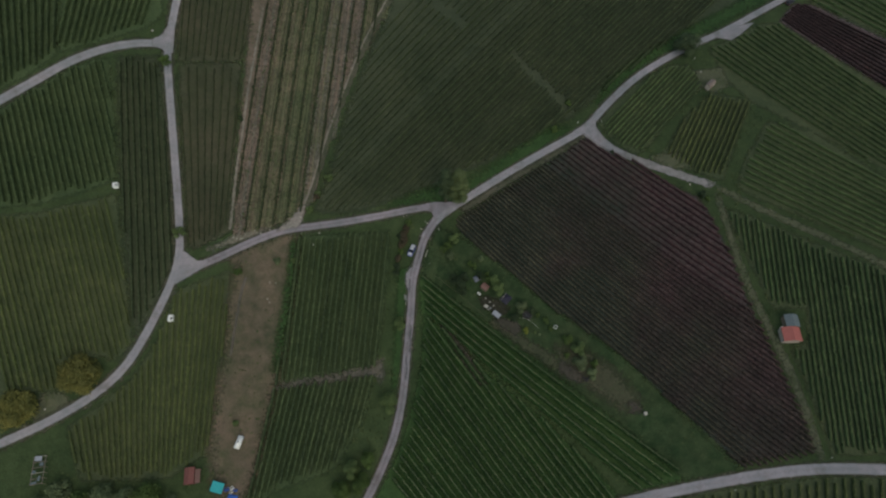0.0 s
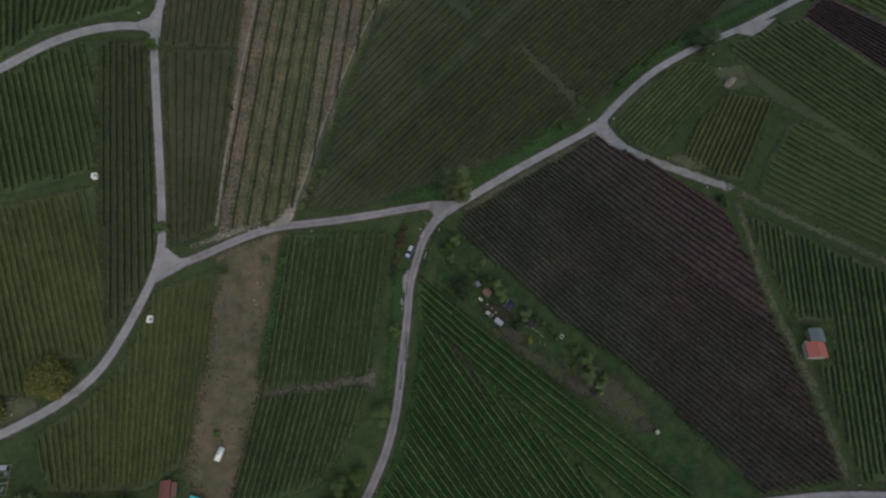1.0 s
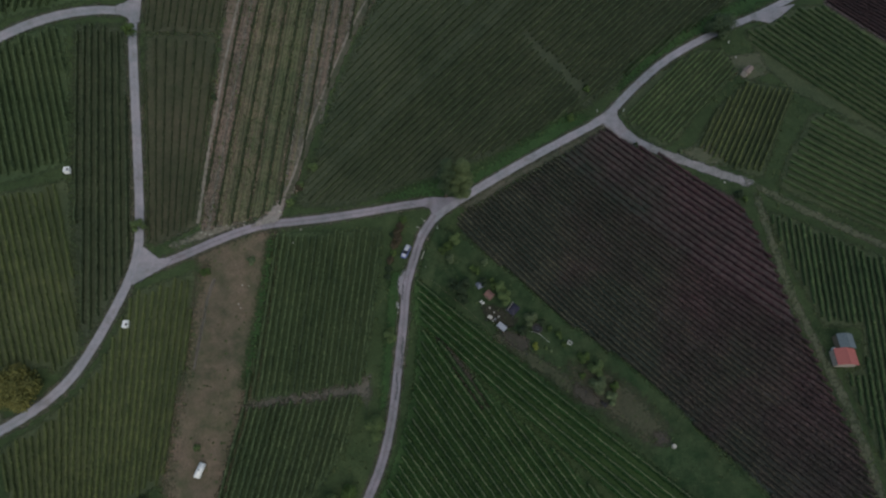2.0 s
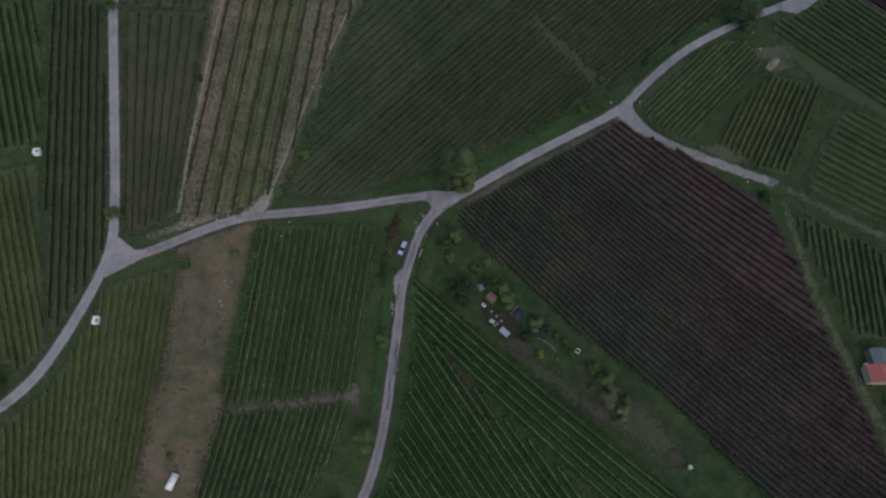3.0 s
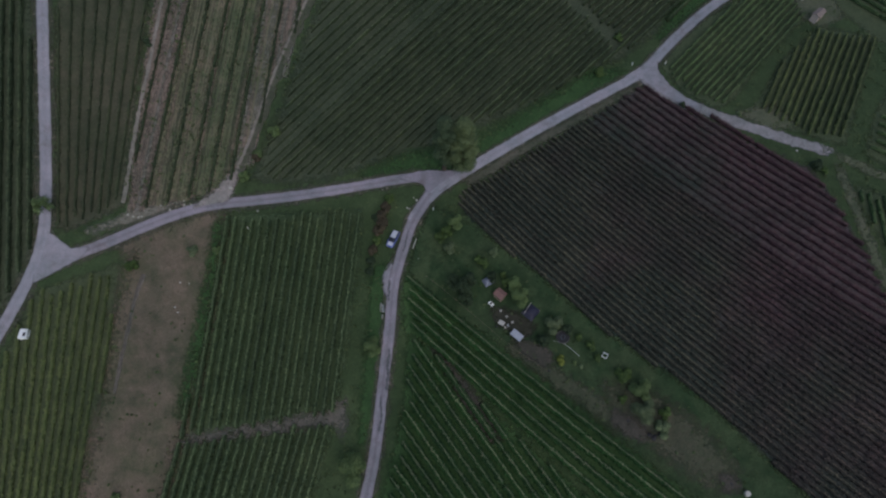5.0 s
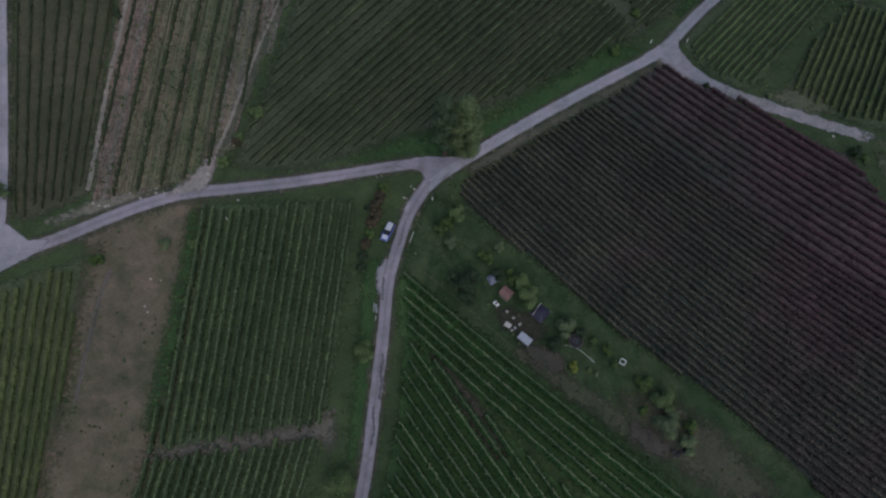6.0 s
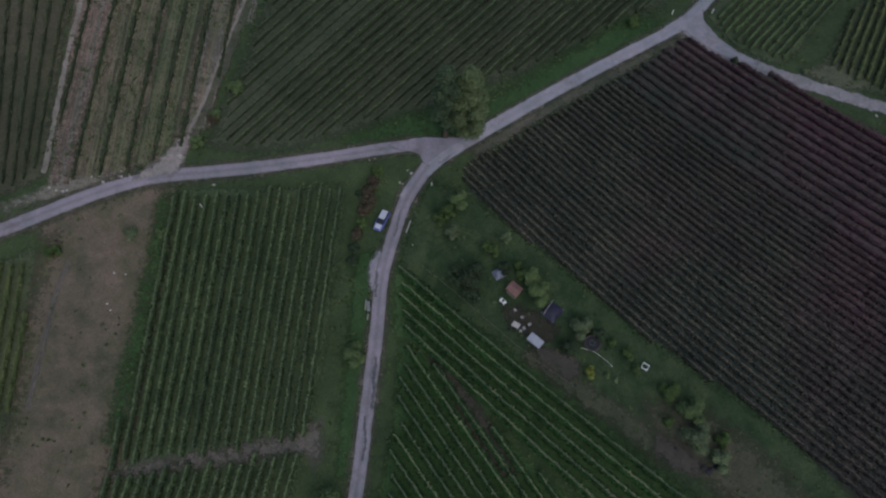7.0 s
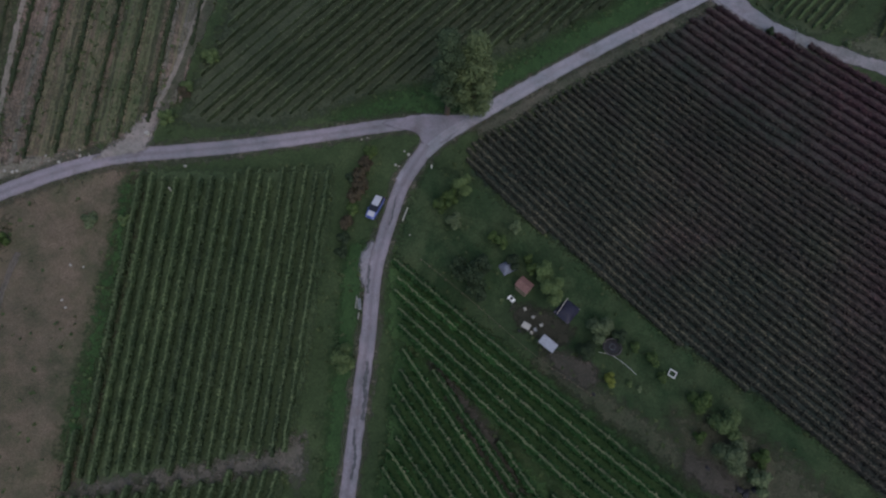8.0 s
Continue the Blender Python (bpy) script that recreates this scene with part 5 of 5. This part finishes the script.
hut("garden_hut", 13.3, -12.5, bearing(12.5, -11.8, 14.1, -10.0) + 90, 1.9, 1.6, 1.7, 0.35, M_WOOD, M_OLDTILE, "small wooden garden hut with faded red roof")
lean_to("garden_shelter", 16.7, -21.1, bearing(15.9, -19.8, 18.0, -21.6), 2.6, 1.4, 1.7, 1.45, M_SHEET, "small shelter with pale grey corrugated sheet roof")
hut("vineyard_house", 102.0, -30.4, 90, 3.9, 4.9, 2.2, 0.9, M_PLASTER, M_TILE, "small vineyard house with red tiled gable roof")
hut("vineyard_annex", 102.9, -26.4, 90, 3.4, 3.6, 2.2, 0.7, M_WOOD, M_SLATE, "low wooden annex with blue-grey felt roof")
hut("stone_hut", 94.4, 59.4, bearing(93.9, 60.2, 98.3, 64.1), 3.0, 1.6, 2.0, 0.4, M_PLASTER, M_OLDPLASTER, "small old plastered hut at the field corner")
hut("red_shed", -73.2, -67.6, 97, 4.2, 2.4, 2.0, 0.5, M_REDPAINT, M_REDPAINT, "dull red painted wooden shed")
lean_to("red_lean_to", -70.9, -67.6, 97, 3.8, 1.3, 1.9, 1.7, M_OLDTILE, "low lean-to with faded red sheet roof beside the shed")
lean_to("turquoise_shelter", -65.0, -70.6, bearing(-67.3, -69.3, -63.2, -70.3), 3.6, 2.8, 2.4, 2.0, M_TURQ, "shelter with turquoise sheet roof")


def ruined_frame(x, y, turn, length, width):
    """The bare frame of an old garden shed with a few roof sheets left on it."""
    rng = random.Random("ruin")
    thing = stand("ruined_shed", x, y, turn, "bare timber frame of a garden shed with broken pale sheets", "shed", up=-0.04)
    for sy in (-1, 1):
        part("beam", box((length, 0.14, 0.14), (0, sy * width / 2, 1.8), 0, 0.02), M_OLDPLASTER, thing)
    for k in range(6):
        sx = (k / 5 - 0.5) * (length - 0.2)
        for sy in (-1, 1):
            part("post", box((0.12, 0.12, 1.8), (sx, sy * width / 2, 0), 0, 0.01), M_WOOD, thing)
        part("rafter", box((0.12, width + 0.3, 0.12), (sx, 0, 1.94), 0, 0.02), M_STONE if k in (0, 3) else M_OLDPLASTER, thing)
    for sx, sy, lx, ly in ((-0.42, -0.1, 1.3, 1.9), (-0.2, 0.25, 0.9, 1.1), (0.05, -0.3, 0.8, 0.9), (0.3, 0.2, 1.4, 0.7), (0.44, -0.2, 0.6, 1.6)):
        bm = box((lx, ly, 0.04), (0, 0, 0), rng.uniform(-12, 12), 0.01)
        bmesh.ops.transform(bm, matrix=pose(sx * length, sy * width, 2.07, rng.uniform(-3, 3), rng.uniform(-3, 3), 0), verts=bm.verts[:])
        part("sheet", bm, M_SHEET if sx < -0.3 else M_SLATE, thing, "broken grey roof sheet")
    return thing


ruined_frame(-114.0, -66.6, bearing(-114.6, -63.0, -113.5, -70.4), 7.6, 3.2)


def crate(x, y, turn, size, mat, label):
    """An open box of boards."""
    thing = stand("crate", x, y, turn, label, "crate", "crates beside the turquoise shelter")
    lx, ly, h = size
    part("bottom", box((lx, ly, 0.05), (0, 0, 0), 0, 0.01), mat, thing)
    for sx, sy, wx, wy in ((0, -ly / 2, lx, 0.05), (0, ly / 2, lx, 0.05), (-lx / 2, 0, 0.05, ly - 0.06), (lx / 2, 0, 0.05, ly - 0.06)):
        part("side_board", box((wx, wy, h), (sx, sy, 0), 0, 0.01), mat, thing)

for x, y, turn, size, mat, words in ((-62.9, -71.0, 15, (1.3, 0.9, 0.5), M_BLUETARP, "blue plastic crate on the ground"), (-61.4, -70.6, 40, (1.0, 0.8, 0.5), M_WHITE, "white plastic crate on the ground"), (-60.4, -71.2, -10, (1.1, 0.7, 0.5), M_BLUETARP, "blue plastic crate on the ground"), (-61.6, -71.7, 70, (0.9, 0.7, 0.4), M_WHITE, "white plastic crate on the ground")):
    crate(x, y, turn, size, mat, words)


def tarp_heap(x, y, turn, length, width, height, mat, label, seed):
    """A covered heap: a sagging cloth over stacked goods."""
    rng = random.Random(seed)
    thing = stand("covered_heap", x, y, turn, label, "tarpaulin", up=0.0)
    bm = bmesh.new()
    bmesh.ops.create_grid(bm, x_segments=10, y_segments=8, size=0.5)
    for v in bm.verts:
        r = max(abs(v.co.x), abs(v.co.y)) * 2
        v.co = Vector((v.co.x * length, v.co.y * width, height * (1 - r ** 3) * rng.uniform(0.75, 1.0) + 0.03))
    part("cloth", bm, mat, thing, smooth=True)
    part("load", box((length * 0.6, width * 0.6, height * 0.55), (0, 0, 0), 0, 0.05), M_WOOD, thing)
    for sx in (-0.42, 0.42):
        for sy in (-0.42, 0.42):
            part("weight", box((0.18, 0.14, 0.12), (sx * length, sy * width, 0.08), rng.uniform(0, 90), 0.03), M_STONE, thing)
    return thing


tarp_heap(10.9, -9.2, 30, 2.4, 2.0, 1.2, M_PALEBLUE, "heap under a pale blue-grey tarpaulin", 1)
tarp_heap(20.0, -15.7, 48, 3.4, 2.9, 0.8, M_TARP, "heap under a dark blue tarpaulin", 2)
tarp_heap(-61.2, -73.1, -12, 3.0, 1.7, 0.9, M_BLUETARP, "heap under a bright blue tarpaulin", 3)


def table(x, y, turn, length, width, height, mat, label, dish=None):
    thing = stand("garden_table", x, y, turn, label, "table")
    part("tabletop", box((length, width, 0.05), (0, 0, height - 0.05), 0, 0.015), mat, thing)
    for sx in (-1, 1):
        for sy in (-1, 1):
            part("leg", box((0.06, 0.06, height - 0.05), (sx * (length / 2 - 0.08), sy * (width / 2 - 0.08), 0), 0, 0.01), mat, thing)
    if dish:
        pot = tagged(mesh_from(drum(0.2, 0.16, (0, 0, 0), 12, 0.24), "pot", M_DARK), "round dark pot standing on the white table", "pot")
        pot.matrix_world = thing.matrix_world @ pose(0, 0, height)
    return thing


def mesh_from(bm, name, mat):
    return part(name, bm, mat)


table(11.4, -14.3, bearing(10.9, -13.6, 12.0, -14.7), 1.15, 0.7, 0.72, M_WHITE, "white plastic garden table on the grass", True)
table(13.6, -18.3, bearing(13.1, -17.7, 14.3, -18.4), 1.3, 1.0, 0.74, M_CREAM, "square pale wooden garden table")


def chair(x, y, turn, mat, label):
    thing = stand("garden_chair", x, y, turn, label, "chair", "garden chairs")
    part("seat", box((0.45, 0.45, 0.04), (0, 0, 0.42), 0, 0.01), mat, thing)
    part("backrest", box((0.05, 0.45, 0.45), (-0.21, 0, 0.46), 0, 0.01), mat, thing)
    for sx in (-0.19, 0.19):
        for sy in (-0.19, 0.19):
            part("leg", box((0.05, 0.05, 0.42), (sx, sy, 0), 0, 0.01), mat, thing)
    return thing


for x, y, turn, mat, words in ((13.5, -15.7, 20, M_CREAM, "pale garden chair"), (14.7, -16.9, 140, M_CREAM, "pale plastic garden chair"), (15.9, -18.1, 200, M_CREAM, "pale plastic garden chair"), (14.4, -19.2, 80, M_CREAM, "pale garden chair"), (15.0, -18.8, 300, M_STEEL, "grey metal garden chair"), (12.6, -19.0, 10, M_DARK, "dark garden chair")):
    chair(x, y, turn, mat, words + " standing in the garden plot")


def trampoline(x, y):
    thing = stand("trampoline", x, y, 0, "round garden trampoline with dark mat", "trampoline")
    mat = part("mat", drum(1.05, 0.03, (0, 0, 0.6), 24), M_DARK, thing, "dark jumping mat")
    part("pad", ring(1.3, 0.16, (0, 0, 0.64)), plain("brown-grey pad", (0.06, 0.055, 0.06), 0.8), thing, "brown-grey edge pad")
    part("centre_mark", ring(0.45, 0.03, (0, 0, 0.64), 18), M_SLATE, mat)
    for i in range(6):
        w = math.pi * i / 3
        part("leg", drum(0.03, 0.62, (1.3 * math.cos(w), 1.3 * math.sin(w), 0), 8), M_STEEL, thing)


trampoline(26.4, -21.2)


def curve_tube(name, line, radius, up, mat, label, category):
    pts = resampled(line, 0.4)
    verts, faces = [], []
    k = 6
    for i, p in enumerate(pts):
        way = (pts[min(i + 1, len(pts) - 1)] - pts[max(i - 1, 0)]).normalized()
        for j in range(k):
            w = 2 * math.pi * j / k
            verts.append((p.x - way.y * radius * math.cos(w), p.y + way.x * radius * math.cos(w), ground_z(p.x, p.y) + up + radius * math.sin(w)))
    faces = [(i * k + j, i * k + (j + 1) % k, (i + 1) * k + (j + 1) % k, (i + 1) * k + j) for i in range(len(pts) - 1) for j in range(k)]
    return tagged(mesh_object(name, verts, faces, mat, smooth=True), label, category)


curve_tube("garden_hose", [(24.4, -21.8), (26.6, -22.3), (28.2, -23.5), (29.8, -25.0)], 0.024, 0.1, M_WHITE, "pale garden hose lying in the grass", "hose")
curve_tube("rod", [(18.3, -16.5), (19.1, -15.3), (20.0, -14.1)], 0.05, 0.85, M_CREAM, "pale rod lying across the dark tarpaulin", "rod")


def wire_fence(line):
    """Low posts with a pale wire along the garden edge."""
    pts = resampled(line, 2.6, 1)
    thing = new("wire_fence")
    thing.location = on_ground(pts[0].x, pts[0].y)
    tagged(thing, "low wire fence between garden grass and vines", "fence")
    base = thing.location
    for p in pts:
        part("post", box((0.09, 0.09, 0.75), tuple(on_ground(p.x, p.y, -0.03) - base), 0, 0.01), M_WOOD, thing)
    for a, b in zip(pts, pts[1:]):
        verts, faces = [], []
        tube(verts, faces, on_ground(a.x, a.y, 0.66) - base, on_ground(b.x, b.y, 0.66) - base, 0.018, 0.018, 5)
        mesh_object("wire", verts, faces, M_WOOD, thing)


wire_fence([(-2.6, -8.6), (2.6, -12.5), (7.7, -16.7), (15.5, -23.2), (22.9, -28.1)])


def open_frame(x, y, turn):
    thing = stand("cold_frame", x, y, turn, "open square white frame lying in the grass", "frame")
    for sx, sy, lx, ly in ((0, -0.48, 1.1, 0.09), (0, 0.48, 1.1, 0.09), (-0.5, 0, 0.09, 0.86), (0.5, 0, 0.09, 0.86)):
        part("side_board", box((lx, ly, 0.35), (sx, sy, 0), 0, 0.02), M_WHITE, thing)


open_frame(35.0, -24.9, bearing(34.3, -24.3, 35.7, -24.4) - 28)


def tank(x, y, turn):
    thing = stand("storage_tank", x, y, turn, "white cylindrical tank lying on dry grass", "tank")
    part("shell", drum(0.85, 3.6, (0, 0, 1.0), 20, lie=90), M_WHITE, thing, smooth=True)
    for sx in (-1.1, 1.1):
        part("cradle", box((0.25, 1.4, 0.45), (sx, 0, 0), 0, 0.03), M_STEEL, thing)
    part("end_cap", drum(0.7, 0.2, (-1.85, 0, 1.0), 18, lie=90), M_LAMP, thing, "bright white end cap")
    part("filler", drum(0.22, 0.2, (0, 0, 1.82), 12), M_STEEL, thing)


tank(-60.1, -58.4, bearing(-60.5, -59.4, -59.7, -56.4))


def utility_box(x, y, turn, size, label):
    thing = stand("utility_box", x, y, turn, label, "box")
    body = part("body", box(size, (0, 0, 0.1), 0, 0.04), M_WHITE, thing)
    part("lid", box((size[0] * 1.04, size[1] * 1.04, 0.08), (0, 0, size[2] + 0.1), 0, 0.03), M_WHITE, thing)
    part("hatch", box((size[0] * 0.35, size[1] * 0.4, 0.05), (size[0] * 0.22, -size[1] * 0.1, size[2] + 0.18), 0, 0.02), M_DARK, thing, "dark hatch")
    part("plinth", box((size[0] * 0.9, size[1] * 0.9, 0.1), (0, 0, 0), 0, 0.01), M_STONE, thing)


utility_box(-82.1, -24.4, bearing(-82.9, -24.4, -81.4, -24.3), (1.5, 1.9, 1.0), "white box trailer standing among the vines")
utility_box(-100.3, 12.8, 10, (1.5, 1.5, 1.2), "white utility cabinet at the end of a grass strip")


def barrel(x, y, r, h, mat, label):
    thing = stand("barrel", x, y, 0, label, "barrel")
    part("body", drum(r, h, (0, 0, 0), 16, r * 0.94), mat, thing, smooth=True)
    part("lid", drum(r * 0.9, 0.06, (0, 0, h), 16), mat, thing)


barrel(59.2, -51.1, 0.55, 0.8, M_CREAM, "white round water barrel on the grass")
barrel(100.6, -28.0, 0.5, 0.9, M_WHITE, "white barrel beside the vineyard house")
barrel(-45.7, 8.2, 0.4, 0.5, M_STONE, "pale stone bollard at the track mouth")


def bench(x, y, turn):
    thing = stand("bench", x, y, turn, "grey wooden bench beside the road", "bench")
    for sy in (-0.16, 0.0, 0.16):
        part("slat", box((1.8, 0.12, 0.05), (0, sy, 0.42), 0, 0.01), M_STEEL, thing)
    part("backrest", box((1.8, 0.05, 0.3), (0, 0.24, 0.55), 0, 0.01), M_CREAM, thing, "pale weathered backrest")
    for sx in (-0.75, 0.75):
        part("leg", box((0.08, 0.4, 0.42), (sx, 0, 0), 0, 0.01), M_STONE, thing)


bench(-11.7, -15.7, bearing(-11.5, -16.9, -11.8, -14.9))


def lying_pole(ax, ay, bx, by, r, label):
    length = math.hypot(bx - ax, by - ay)
    thing = stand("pole", (ax + bx) / 2, (ay + by) / 2, bearing(ax, ay, bx, by), label, "pole", "pale poles at the road edge")
    part("shaft", drum(r, length, (0, 0, 0.6), 8, lie=90), M_CREAM, thing)
    for sx in (-0.4, 0.4):
        part("post", box((0.1, 0.1, 0.6), (sx * length, 0, 0), 0, 0.01), M_WOOD, thing)


lying_pole(-5.0, -0.4, -5.7, -2.8, 0.09, "pale horizontal pole barrier beside the road")
lying_pole(-12.2, -14.5, -12.2, -16.5, 0.07, "pale horizontal rail beside the road")
lying_pole(-11.7, -17.0, -11.8, -18.0, 0.06, "short pale rail beside the road")


def marker(x, y, h=1.0, r=0.09):
    thing = stand("marker_post", x, y, 0, "white roadside marker post", "post", "marker posts")
    part("shaft", box((r * 1.6, r * 1.6, h), (0, 0, 0), 20, 0.02), M_WHITE, thing)
    part("cap", box((r * 2, r * 2, 0.06), (0, 0, h), 20, 0.02), M_STONE, thing)


for x, y in ((91.1, 71.7), (46.9, 45.6), (55.1, 46.0), (105.6, -64.2), (80.2, -71.9), (-41.3, -0.2), (-1.4, 6.5)):
    marker(x, y)


def stone(x, y, size, seed, mat, words):
    rng = random.Random(seed)
    bm = bmesh.new()
    bmesh.ops.create_icosphere(bm, subdivisions=1, radius=1.0)
    for v in bm.verts:
        v.co = Vector((v.co.x * size * rng.uniform(0.7, 1.1), v.co.y * size * rng.uniform(0.5, 0.9), v.co.z * size * 0.5 * rng.uniform(0.7, 1.1)))
    ob = part("stone", bm, mat)
    ob.matrix_world = Matrix.Translation(on_ground(x, y, size * 0.25)) @ pose(0, 0, 0, 0, 0, rng.uniform(0, 180))
    tagged(ob, words, "stone", "loose stones")


for i, (x, y, size) in enumerate(((-7.2, 6.7, 0.3), (-6.7, 6.5, 0.22), (-5.9, 9.1, 0.25), (-5.2, 8.6, 0.35), (-12.9, 10.6, 0.2), (-12.0, 11.0, 0.2), (-39.7, 3.8, 0.35), (-54.1, -12.3, 0.3), (-52.3, -12.4, 0.25), (-54.6, -17.3, 0.3), (-54.0, -18.3, 0.25), (-94.0, 62.8, 0.6), (82.0, 21.3, 0.4), (-4.5, -4.6, 0.2), (8.2, 10.6, 0.4), (92.5, 65.9, 0.5), (-114.8, -50.5, 0.4))):
    stone(x, y, size, 400 + i, M_STONE, "pale loose stone lying on the ground")
for i, (x, y, size) in enumerate(((42.6, -40.5, 0.7), (43.4, -40.9, 0.8), (44.6, -40.5, 0.6), (38.7, -37.7, 0.5), (23.4, -27.9, 0.4), (56.8, -49.3, 0.4))):
    stone(x, y, size, 440 + i, M_DARK, "dark clod of rubble on bare soil")
for i in range(26):
    rng = random.Random(500 + i)
    s = rng.random()
    a, b = Vector((-65.5, 0.6)), Vector((-53.6, 4.7))
    p = a.lerp(b, s) + Vector((rng.uniform(-0.8, 0.8), rng.uniform(-1.2, 0.8)))
    stone(p.x, p.y, rng.uniform(0.15, 0.4), 520 + i, M_STONE if i % 2 else M_SOIL_CLOD, "lump in the crumbled bank beside the lane")
